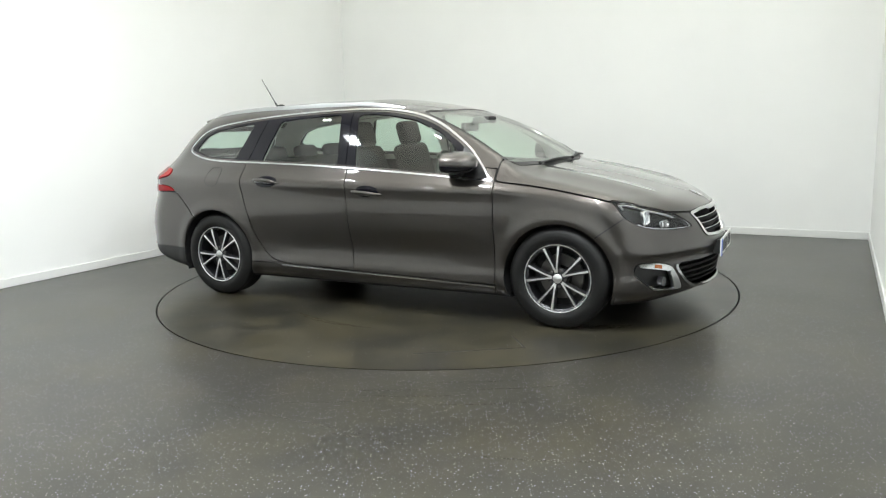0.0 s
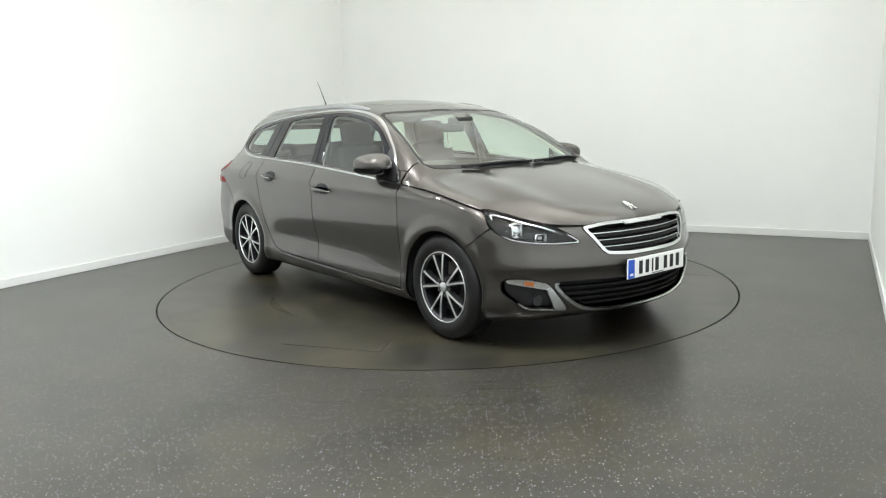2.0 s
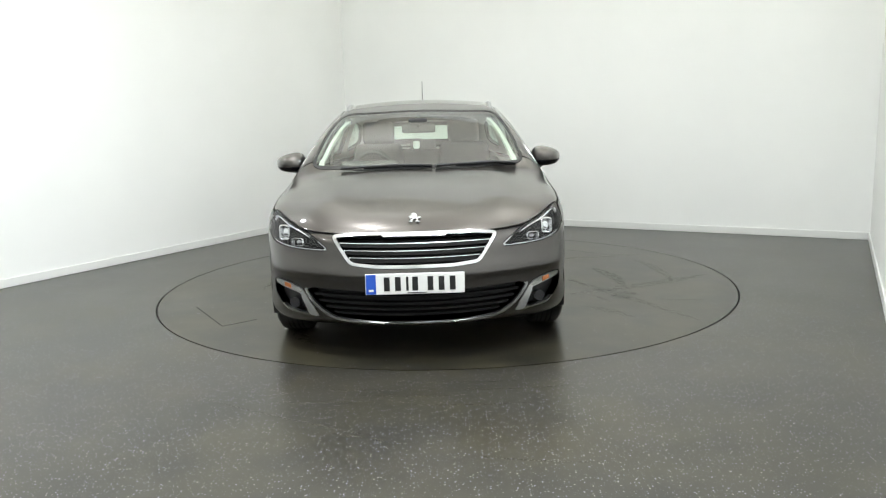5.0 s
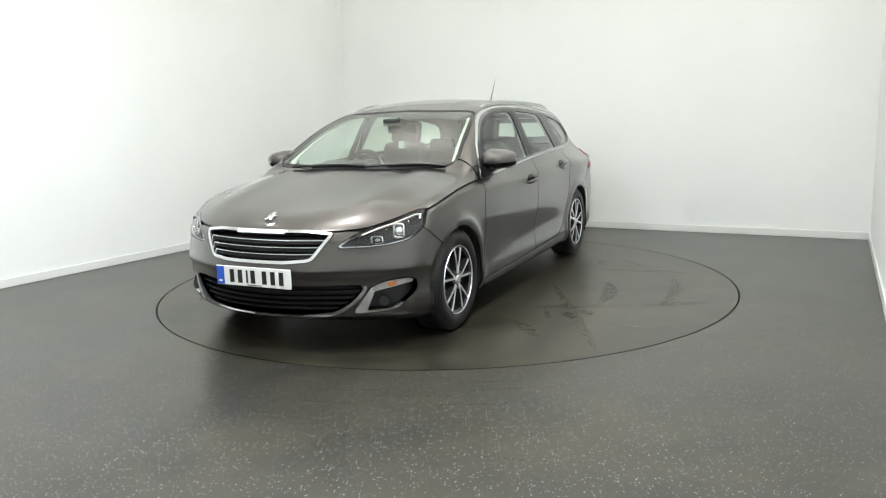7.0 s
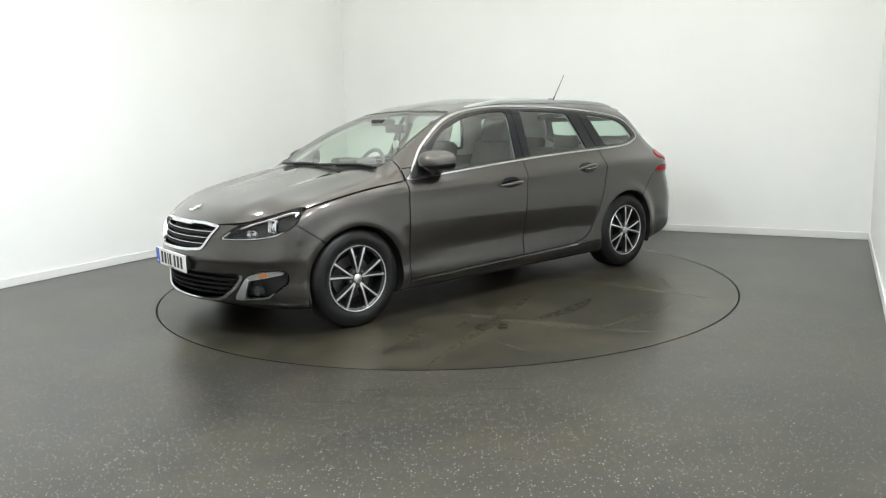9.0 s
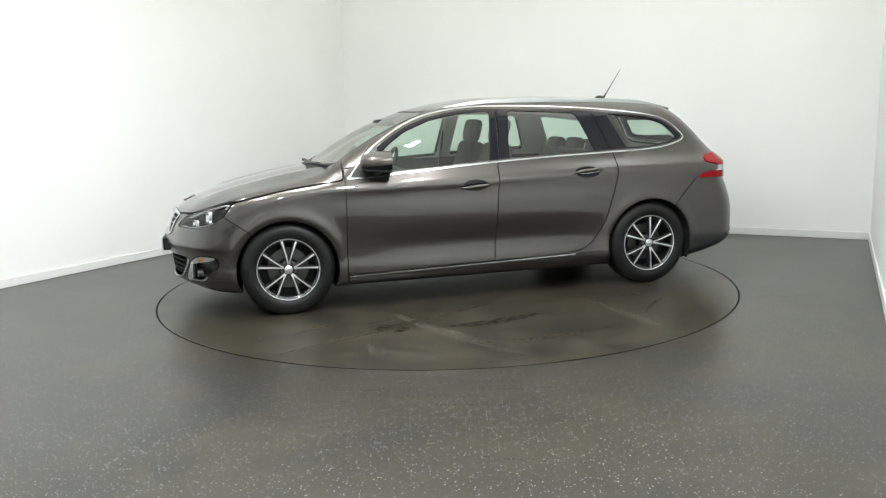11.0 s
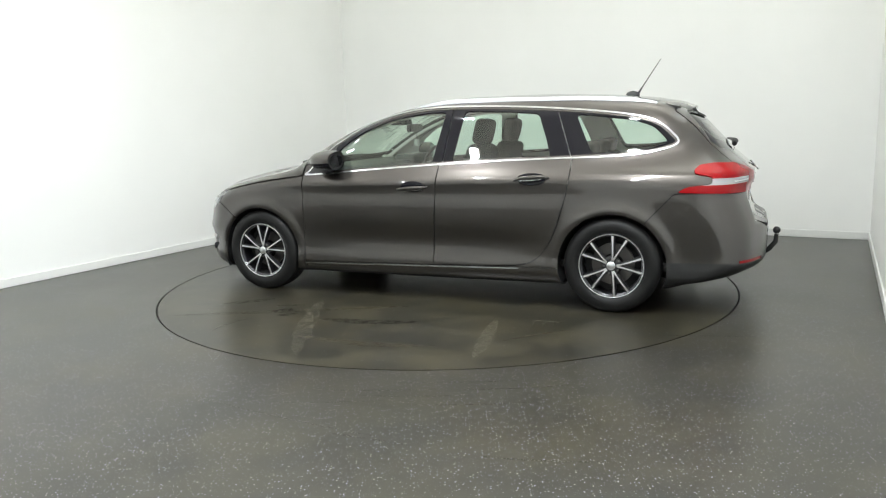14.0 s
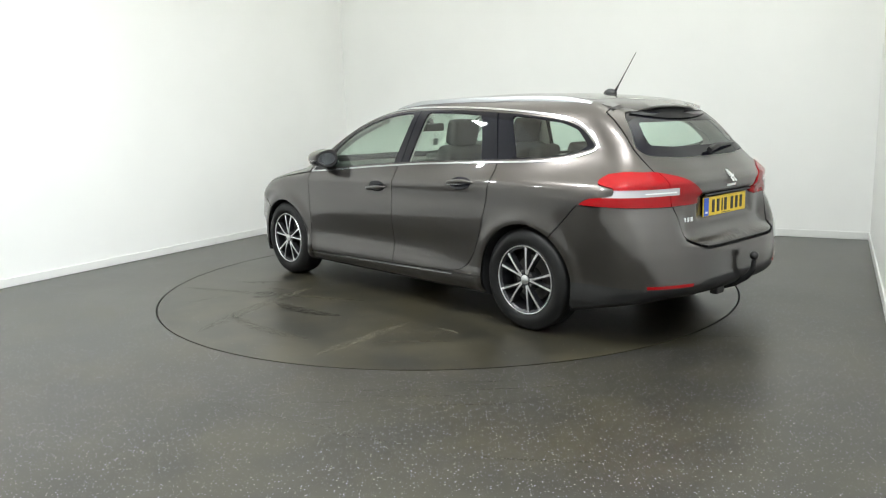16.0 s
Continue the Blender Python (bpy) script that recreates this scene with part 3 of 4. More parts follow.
tail_lamp = region(rounded([(-1.855, 0.922), (-1.885, 0.965), (-1.98, 0.977), (-2.06, 0.972), (-2.5, 0.99), (-2.5, 0.77), (-2.126, 0.787), (-1.98, 0.796), (-1.765, 0.802), (-1.83, 0.838), (-1.975, 0.852), (-1.975, 0.897), (-1.90, 0.908)], 0.02))
lamp_back = region(rounded([(0.95, 0.99), (0.66, 0.978), (0.60, 0.972), (0.466, 0.938), (0.352, 0.875), (0.305, 0.825), (0.318, 0.795), (0.37, 0.785), (0.95, 0.785)], 0.03), (1, 2))
tail_end = lambda V: np.maximum(np.maximum(tail_lamp(V), lamp_back(V)), V[:, 0] + 1.6)
rear_glass = region(rounded([(-0.47, 1.305), (0.47, 1.305), (0.585, 1.10), (0.56, 1.062), (0.3, 1.04), (-0.3, 1.04), (-0.56, 1.062), (-0.585, 1.10)], 0.05), (1, 2))
rear_zone = lambda V: np.maximum(rear_glass(V), V[:, 0] + 1.65)
gate = region(rounded([(-0.52, 1.40), (0.52, 1.40), (0.60, 1.10), (0.61, 0.98), (0.59, 0.88), (0.55, 0.78), (0.505, 0.60), (0.40, 0.555), (-0.40, 0.555), (-0.505, 0.60), (-0.55, 0.78), (-0.59, 0.88), (-0.61, 0.98), (-0.60, 1.10)], 0.04), (1, 2))
gate_zone = lambda V: np.maximum(gate(V), V[:, 0] + 1.72)
rear_bumper = lambda V: np.maximum((V[:, 0] + 1.618 + 0.94 * (V[:, 2] - 0.651)) * 0.72, V[:, 2] - 0.795)

G2 = 0.0033
sheet = outside(outside(SKIN, arch_f), arch_r)
under = inside(sheet, lambda V: V[:, 2] - 0.19)
sheet = outside(sheet, lambda V: V[:, 2] - 0.19)
mid_glass = inside(sheet, screen)
back_glass = inside(sheet, rear_zone)
lamp_f = inside(sheet, lamp_zone)
lamp_r = inside(sheet, tail_end)
grille_s = inside(sheet, grille_zone)
intake_s = inside(sheet, intake_zone)
fog_s = inside(sheet, fog_zone)
sheet = outside(outside(outside(outside(outside(outside(outside(sheet, screen, G2), rear_zone, G2), lamp_zone, G2), tail_end, G2), grille_zone, G2), intake_zone, G2), fog_zone, G2)
shell_s = outside(sheet, dlo)
window_s = inside(sheet, dlo)
chrome_s = inside(outside(sheet, dlo), dlo, -0.011)
sheet = outside(sheet, dlo, -0.011 - 0.001)

# bonnet, bumper and wings
bonnet_zone = lambda V: np.maximum(bonnet_low(V), 0.96 - V[:, 0])
bonnet_s = inside(sheet, bonnet_zone, 0.006)
sheet = outside(sheet, bonnet_zone, G2)
bumper_zone = lambda V: np.maximum(bumper_line(V), V[:, 2] - 0.70 - 0 * V[:, 0])
bumper_s = inside(sheet, bumper_zone, G2)
sheet = outside(sheet, bumper_zone, G2)
wing_zone = lambda V: np.maximum(np.maximum(-front_seam(V), V[:, 2] - 0.93), 0.1 - V[:, 0])
wing_s = inside(sheet, wing_zone, G2)
sheet = outside(sheet, wing_zone, G2)
gate_s = inside(sheet, gate_zone, G2)
sheet = outside(sheet, gate_zone, G2)
# gap under the tailgate, widened and coloured dark for the shade in its recess
gap_fns = (lambda V: gate(V) - 0.016, lambda V: V[:, 2] - 0.60, lambda V: V[:, 0] + 1.72)
gap_s = within(sheet, *gap_fns)
sheet = without(sheet, *gap_fns)
rear_bumper_s = inside(sheet, rear_bumper, G2)
sheet = outside(sheet, rear_bumper, G2)
doors_zone = lambda V: np.maximum(np.maximum(door_rear(V), sill_line(V)), np.maximum(front_seam(V), dlo_low(V)))
dlo_low = lambda V: V[:, 2] - (0.985 - 0.067 * V[:, 0] * (V[:, 0] > 0) - 0.045 * V[:, 0] * (V[:, 0] < 0) + 0.06)
doors = inside(sheet, doors_zone, G2)
front_door_s = outside(doors, b_seam, G2)
rear_door_s = inside(doors, b_seam, G2)
frame_s = outside(sheet, doors_zone, G2)
rocker_zone = lambda V: np.maximum(V[:, 2] - (0.264 - 0.021 * V[:, 0]), np.abs(V[:, 0]) - 1.1)
rocker = inside(frame_s, rocker_zone)
frame_s = outside(frame_s, rocker_zone, G2)

panel("body_frame", mirrored(frame_s), PAINT, car, "painted roof, pillars and rear side panels")
panel("bonnet", mirrored(bonnet_s), PAINT, car, "smooth painted bonnet")
lower_lip = lambda V: V[:, 2] - 0.218
strip_fns = (lambda V: 1.7 - V[:, 0], lambda V: V[:, 2] - 0.40, lambda V: intake(V) - 0.019)
strip_s = within(bumper_s, *strip_fns)
bumper_s = without(bumper_s, *strip_fns)
panel("bumper_trim", mirrored(strip_s), TRIM, car, "bright chrome strip under the intake", lift=0.008)
panel("front_bumper", mirrored(bumper_s), PAINT, car, "painted front bumper")
rear_low_s = rear_bumper_s
valance = lambda V: V[:, 2] - (0.333 + 0.02 * np.clip((V[:, 1] - 0.5) / 0.35, 0, 1) + 0.04 * np.clip((0.48 - V[:, 1]) / 0.08, 0, 1))
valance_s = inside(rear_bumper_s, valance)
rear_bumper_s = outside(rear_bumper_s, valance)
panel("valance", mirrored(valance_s), BLACK, car, "black plastic lower bumper edge", lift=-0.002)
panel("rear_bumper", mirrored(rear_bumper_s), PAINT, car, "painted rear bumper")
panel("tailgate_gap_shade", mirrored(gap_s), INNER, car, "dark strip for the shade in the gap under the tailgate", lift=-0.016, depth=-0.014)
panel("tailgate", mirrored(gate_s), PAINT, car, "painted tailgate")
wings = pair("front_wing", wing_s, PAINT, car)
fdoors = pair("front_door", front_door_s, PAINT, car)
rdoors = pair("rear_door", rear_door_s, PAINT, car)
pair("sill", rocker, PAINT, car, "painted lower sill")
pair("window_trim", chrome_s, TRIM, car, "bright chrome window surround", lift=0.004)
panel("windscreen", mirrored(mid_glass), SCREEN, car, "large raked tinted windscreen", lift=-0.003, depth=0)
panel("rear_window", mirrored(back_glass), GLASS, car, "tinted rear window", lift=-0.003, depth=0)
panel("undertray", mirrored(under), INNER, car, "black underside")


def make_wheel(x, y):
    """One road wheel: alloy rim with five twin spokes, tyre, cap, bolts and brake disc; its outer face looks along +y."""
    R, r = 0.318, 0.211
    bm = lathe([(r - 0.004, 0.0), (r + 0.006, -0.004), (r + 0.006, -0.19), (r - 0.012, -0.19), (r - 0.02, -0.06), (r - 0.018, -0.012)], 72)
    rim = part("wheel", bm, ALLOYDARK, car, "ten-spoke alloy wheel with a black tyre", smooth=True)
    prof = [(r + 0.003, -0.004), (r + 0.012, 0.004), (r + 0.045, 0.012), (r + 0.075, 0.006), (R - 0.012, -0.008), (R - 0.002, -0.022), (R, -0.05), (R, -0.16), (R - 0.004, -0.18), (R - 0.03, -0.203), (r + 0.03, -0.205), (r + 0.003, -0.19)]
    part("tyre", lathe(prof, 96), RUBBER, rim, "black rubber tyre", smooth=True)
    groove = join(*[lathe([(R + 0.0008, o), (R + 0.0008, o - 0.009), (R - 0.01, o - 0.009), (R - 0.01, o)], 72) for o in (-0.06, -0.085, -0.115, -0.14)])
    part("tread_groove", groove, INNER, rim)
    part("rim_edge", lathe([(r + 0.003, 0.0), (r + 0.001, 0.004), (r - 0.004, 0.003), (r - 0.006, -0.004)], 96), ALLOY, rim, "bright machined rim lip", smooth=True)

    def spoke(a, da, bright):
        """A spoke from the hub at angle a to the rim at a + da."""
        b = bmesh.new()
        rows = []
        for q, w1, o, k in ((0.036, 0.0125, -0.006, 0.30), (0.075, 0.0095, -0.002, 0.62), (0.14, 0.0100, -0.002, 0.88), (r - 0.006, 0.0135, -0.005, 1.0)):
            w, z0, z1 = (w1 * 0.50, o, o - 0.006) if bright else (w1 * 1.05, o - 0.004, o - 0.04)
            ang = a + da * k
            c = Vector((q * math.cos(ang), 0, q * math.sin(ang)))
            t = Vector((-math.sin(ang), 0, math.cos(ang)))
            rows.append([b.verts.new(c + t * k2 * w * g + Vector((0, zz, 0))) for k2, zz, g in ((-1, z0, 1), (1, z0, 1), (1, z1, 1.2), (-1, z1, 1.2))])
        for p, q in zip(rows, rows[1:]):
            for j in range(4):
                b.faces.new((p[j], p[(j + 1) % 4], q[(j + 1) % 4], q[j]))
        b.faces.new(rows[0])
        b.faces.new(rows[-1])
        return b
    for i in range(10):
        a = 2 * math.pi * (i // 2) / 5 + radians(21.7)
        da = radians(14.0) * (1 if i % 2 else -1)
        part("spoke", spoke(a, da, False), ALLOYDARK, rim)
        part("spoke_face", spoke(a, da, True), ALLOY, rim, "bright machined spoke face")
    part("hub", lathe([(0.0005, -0.008), (0.05, -0.008), (0.062, -0.014), (0.062, -0.05), (0.0005, -0.05)], 40), ALLOYDARK, rim)
    part("centre_cap", lathe([(0.0005, 0.003), (0.024, 0.002), (0.029, -0.002), (0.029, -0.012), (0.0005, -0.012)], 32), SILVER, rim, "round silver centre cap", smooth=True)
    for i in range(5):
        a = 2 * math.pi * (i + 0.5) / 5 + radians(21.7)
        b = lathe([(0.0005, 0.0), (0.007, 0.0), (0.0085, -0.002), (0.0085, -0.02), (0.0005, -0.02)], 10)
        bmesh.ops.translate(b, vec=(0.052 * math.cos(a), -0.004, 0.052 * math.sin(a)), verts=b.verts)
        part("wheel_bolt", b, IRON, rim)
    part("brake_disc", lathe([(0.07, -0.085), (0.14, -0.085), (0.14, -0.107), (0.07, -0.107)], 64), IRON, rim, "grey cast brake disc")
    part("hub_back", lathe([(0.0005, -0.11), (0.19, -0.11), (0.19, -0.13), (0.0005, -0.13)], 32), INNER, rim)
    rim.matrix_basis = pose(x, y, 0.316)
    return rim


wheel = make_wheel(1.365, 0.872)
copy_thing(wheel, pose(-1.365, 0.872, 0.316, 0, -12.3, 0))
copy_thing(wheel, pose(1.365, -0.872, 0.316, 0, 15.7, 180))
copy_thing(wheel, pose(-1.365, -0.872, 0.316, 0, 35.7, 180))
for ax in (1.365, -1.365):
    for s in (1, -1):
        b = bmesh.new()
        n = 32
        rows = []
        for i in range(n + 1):
            a = math.pi * (-0.12 + 1.24 * i / n)
            rows.append([b.verts.new((ax + 0.36 * math.cos(a), s * y, 0.31 + 0.36 * math.sin(a))) for y in (0.55, 0.868)])
        for p, q in zip(rows, rows[1:]):
            b.faces.new((p[0], p[1], q[1], q[0]))
        c = b.verts.new((ax, s * 0.55, 0.31))
        for p, q in zip(rows, rows[1:]):
            b.faces.new((c, p[0], q[0]))
        part("wheel_arch_liner", b, INNER, car, "black wheel arch liner")


# ---- glass, lamps and trim ----
def at_front(y, z, out=0.0):
    p = onto(np.array([[1.0, abs(y), z]]), np.array([[1.0, 0, 0]]))
    g = gradient(p)[0]
    p = p[0] + g * out
    s = 1 if y >= 0 else -1
    return Vector((p[0], p[1] * s, p[2])), Vector((g[0], g[1] * s, g[2]))


def at_rear(y, z, out=0.0):
    p = onto(np.array([[-1.4, abs(y), z]]), np.array([[-1.0, 0, 0]]))
    g = gradient(p)[0]
    p = p[0] + g * out
    s = 1 if y >= 0 else -1
    return Vector((p[0], p[1] * s, p[2])), Vector((g[0], g[1] * s, g[2]))


def at_side(x, z, s=1, out=0.0):
    p = onto(np.array([[x, 0.0, z]]), np.array([[0, 1.0, 0]]))
    g = gradient(p)[0]
    p = p[0] + g * out
    return Vector((p[0], p[1] * s, p[2])), Vector((g[0], g[1] * s, g[2]))


def at_top(x, y, out=0.0):
    p = onto(np.array([[x, abs(y), 0.6]]), np.array([[0, 0, 1.0]]))
    g = gradient(p)[0]
    p = p[0] + g * out
    s = 1 if y >= 0 else -1
    return Vector((p[0], p[1] * s, p[2])), Vector((g[0], g[1] * s, g[2]))


def frame_of(p, n, ahead=Vector((0, 0, 1))):
    """A pose at p whose z axis is n and whose y axis leans to ahead."""
    z = n.normalized()
    x = ahead.cross(z).normalized()
    y = z.cross(x)
    return Matrix(((x.x, y.x, z.x, p.x), (x.y, y.y, z.y, p.y), (x.z, y.z, z.z, p.z), (0, 0, 0, 1)))


# side windows
fw = region(rounded([(0.70, 0.941), (0.3, 0.963), (-0.095, 0.990), (-0.155, 1.345), (-0.05, 1.348), (0.1, 1.335), (0.3, 1.30), (0.5, 1.222), (0.62, 1.14), (0.70, 1.06)], 0.03))
rw = region(rounded([(-0.245, 1.000), (-0.6, 1.016), (-0.945, 1.028), (-0.90, 1.16), (-0.835, 1.318), (-0.6, 1.338), (-0.298, 1.35)], 0.025))
qw = region(rounded([(-1.215, 1.048), (-1.45, 1.055), (-1.60, 1.078), (-1.70, 1.112), (-1.60, 1.215), (-1.47, 1.26), (-1.25, 1.29), (-1.09, 1.308)], 0.03))
panes = lambda V: np.minimum(np.minimum(fw(V), rw(V)), qw(V))
pillar_s = outside(window_s, panes)
for name, zone, label in (("side_window", fw, "tinted front door window"), ("side_window", rw, "tinted rear door window"), ("quarter_window", qw, "tinted rear quarter window")):
    pair(name, inside(window_s, zone), GLASS, car, label, lift=-0.006, depth=0)
b_line = between(lambda V: V[:, 0] + 0.09 + 0.085 * V[:, 2], -0.004, 0.004)
c_line = between(lambda V: V[:, 0] + 1.085 - 0.383 * (V[:, 2] - 1.02), -0.004, 0.004)
pair("pillar_cover", without(without(pillar_s, *b_line), *c_line), PIANO, car, "glossy black pillar cover and window surround", lift=-0.002)
pair("pillar_trim", outside(pillar_s, lambda V: np.minimum(panes(V) - 0.012, 0.02 + dlo(V) * 0)), LINER, car, "pale inner pillar trim", lift=-0.035, depth=0)

# inner shells
low_zone = lambda V: V[:, 2] - 0.955
panel("inner_shell", mirrored(inside(shell_s, low_zone)), INNER, car, "dark inner body shell", lift=-0.02, depth=0)
panel("inner_bonnet", mirrored(inside(outside(shell_s, low_zone), lambda V: 0.95 - V[:, 0])), INNER, car, "dark underside of the bonnet", lift=-0.02, depth=0)
cabin = inside(inside(shell_s, lambda V: np.abs(V[:, 0] + 0.55) - 1.5), lambda V: V[:, 2] - 0.96)
panel("door_lining", mirrored(outside(cabin, lambda V: V[:, 2] - 0.30)), DASH, car, "dark door lining", lift=-0.06, depth=0)
panel("headlining", mirrored(inside(outside(shell_s, lambda V: V[:, 2] - 0.97), lambda V: V[:, 0] - 1.0)), LINER, car, "pale grey headlining and pillar trim", lift=-0.03, depth=0)

# sill strip
strip = within(rocker, lambda V: np.abs(V[:, 0] - 0.13) - 0.87, lambda V: 0.2555 - 0.021 * V[:, 0] - V[:, 2])
pair("sill_strip", strip, TRIM, car, "thin chrome strip along the sill", lift=0.004, depth=0.008)

# headlamps
for s in (1, -1):
    turn = (lambda q: q) if s > 0 else flipped
    lens = panel("headlamp", turn(lamp_f), CLEAR, car, "clear swept-back headlamp", lift=-0.001, depth=0)
    panel("housing", turn(lamp_f), MATT, lens, "black lamp housing", lift=-0.05, depth=-0.047)
    brow = within(lamp_f, lambda V: 0.672 + 0.30 * (V[:, 1] - 0.55) - V[:, 2], *between(headlamp, -0.019, -0.015))
    panel("light_strip", turn(brow), SILVER, lens, "pale light strip along the lamp's upper edge", lift=-0.008, depth=0.012)
    low_edge = within(lamp_f, lambda V: V[:, 2] - 0.66, *between(headlamp, -0.006, -0.002))
    panel("chrome_edge", turn(low_edge), CHROME, lens, "chrome lower edge", lift=-0.006, depth=0.02)
    dots = []
    for k in range(9):
        y = 0.56 + 0.026 * k
        p, n = at_front(y * s, 0.684 + 0.42 * (y - 0.56), -0.022)
        b = bmesh.new()
        bmesh.ops.create_uvsphere(b, u_segments=8, v_segments=6, radius=0.005)
        bmesh.ops.translate(b, vec=p, verts=b.verts)
        dots.append(b)
    part("light_dots", join(*dots), CHROME, lens)
    for y, z, w, h in ((0.755, 0.705, 0.066, 0.085), (0.665, 0.652, 0.075, 0.045)):
        p, n = at_front(y * s, z, -0.034)
        m = frame_of(p, Vector((0.93, 0.30 * s, 0.12)))
        outer, inner_, d = rounded([(-w / 2, -h / 2), (w / 2, -h / 2), (w / 2, h / 2), (-w / 2, h / 2)], 0.02), 0.74, 0.02
        b = bmesh.new()
        rings = [[b.verts.new(m @ Vector((q[0] * k, q[1] * k, zz))) for q in outer] for k, zz in ((1.0, 0.0), (1.0, d), (0.86, d + 0.004), (inner_, d - 0.004), (inner_ * 0.9, 0.0))]
        for r0, r1 in zip(rings, rings[1:]):
            for i in range(len(r0)):
                b.faces.new((r0[i], r0[(i + 1) % len(r0)], r1[(i + 1) % len(r1)], r1[i]))
        part("projector_bezel", b, CHROME, lens, "chrome projector bezel", smooth=True)
        c = bmesh.new()
        bmesh.ops.create_uvsphere(c, u_segments=20, v_segments=10, radius=min(w, h) * 0.36)
        bmesh.ops.transform(c, matrix=m @ Matrix.Diagonal((1.0, h / w if h < w else 1.2, 0.5, 1)), verts=c.verts)
        part("projector_lens", c, WHITELENS if h < w else CHROME, lens, "bright projector lens", smooth=True)

# grille
panel("grille_back", mirrored(grille_s), INNER, car, "black grille opening", lift=-0.06, depth=-0.056)
rim_fn = lambda V: -0.017 - grille(V) + 0.003 * np.clip((V[:, 2] - 0.66) / 0.03, 0, 1)
grille_frame = panel("grille", mirrored(inside(grille_s, rim_fn)), CHROME, car, "trapezoid grille in a thick chrome frame", lift=0.006, depth=0.03)
hole = inside(grille_s, lambda V: grille(V) + 0.016)
for z in (0.652, 0.612, 0.574):
    height = lambda V, z=z: V[:, 2] - z
    slat = panel("grille_slat", mirrored(within(hole, *between(height, -0.013, 0.009))), MATT, grille_frame, "black grille slat", lift=-0.018, depth=0.03)
    panel("slat_edge", mirrored(within(hole, *between(height, 0.006, 0.0095))), SILVER, slat, "thin bright slat edge", lift=-0.014, depth=0.006)
tab = lambda V: np.maximum(np.maximum(np.abs(V[:, 1]) - 0.17 - 0.8 * (V[:, 2] - 0.69), 0.684 - V[:, 2]), grille(V) + 0.003)
panel("grille_plaque", mirrored(inside(grille_s, tab)), SILVER, grille_frame, "satin silver plaque on the frame", lift=0.010, depth=0.01)

# lower intake
panel("intake_back", mirrored(intake_s), INNER, car, "black lower intake", lift=-0.07, depth=-0.066)
for z in (0.365, 0.330, 0.296, 0.265):
    bar = within(intake_s, lambda V: intake(V) + 0.003, *between(lambda V, z=z: V[:, 2] - z, -0.006, 0.006))
    panel("intake_slat", mirrored(bar), MATT, car, "black intake slat", lift=-0.02, depth=0.04)

# fog lamp corners
for s in (1, -1):
    turn = (lambda q: q) if s > 0 else flipped
    pocket = panel("fog_pocket", turn(fog_s), BLACK, car, "black fog lamp pocket with chrome edging", lift=-0.045, depth=-0.044)
    top_l = lambda V: 0.352 + 0.245 * (V[:, 1] - 0.60) - V[:, 2]
    drl = lambda V: np.maximum(np.maximum(top_l(V), fog(V) + 0.003), 0.628 - V[:, 1])
    panel("daytime_lamp", turn(inside(fog_s, drl)), CHROME, pocket, "bright daytime light strip", lift=0.0, depth=0.02)
    amb = (lambda V: top_l(V) + 0.007, lambda V: fog(V) + 0.010, *between(lambda V: V[:, 1], 0.705, 0.745))
    panel("indicator", turn(within(fog_s, *amb)), AMBER, pocket, "amber indicator lens", lift=0.002, depth=0.01)
    leg = lambda V: np.maximum(np.maximum(V[:, 1] - (0.598 + 0.42 * (V[:, 2] - 0.245)), fog(V) + 0.002), -9 + V[:, 2])
    panel("fog_bezel", turn(inside(outside(fog_s, drl), leg)), SILVER, pocket, "satin silver bezel", lift=0.002, depth=0.03)
    low = within(outside(fog_s, leg), lambda V: V[:, 2] - 0.29, lambda V: -0.009 - fog(V))
    panel("fog_edge", turn(low), CHROME, pocket, "chrome lower edge", lift=0.002, depth=0.02)
    p, n = at_front(0.695 * s, 0.302, -0.026)
    m = frame_of(p, Vector((0.95, 0.22 * s, 0))) @ pose(0, 0, 0, -90, 0, 0)
    b = lathe([(0.0005, -0.016), (0.018, -0.012), (0.025, 0.002), (0.029, 0.002), (0.029, -0.03), (0.0005, -0.03)], 28)
    bmesh.ops.transform(b, matrix=m, verts=b.verts)
    part("fog_lamp", b, ALLOYDARK, pocket, "round clear fog lamp with a bright bulb", smooth=True)
    b = lathe([(0.0005, 0.006), (0.013, 0.003), (0.016, -0.01), (0.0005, -0.01)], 16)
    bmesh.ops.transform(b, matrix=m, verts=b.verts)
    part("fog_bulb", b, CHROME, pocket, smooth=True)

# tail lamps
white_fns = (lambda V: 0.51 - V[:, 1], *between(lambda V: V[:, 2], 0.846, 0.886))
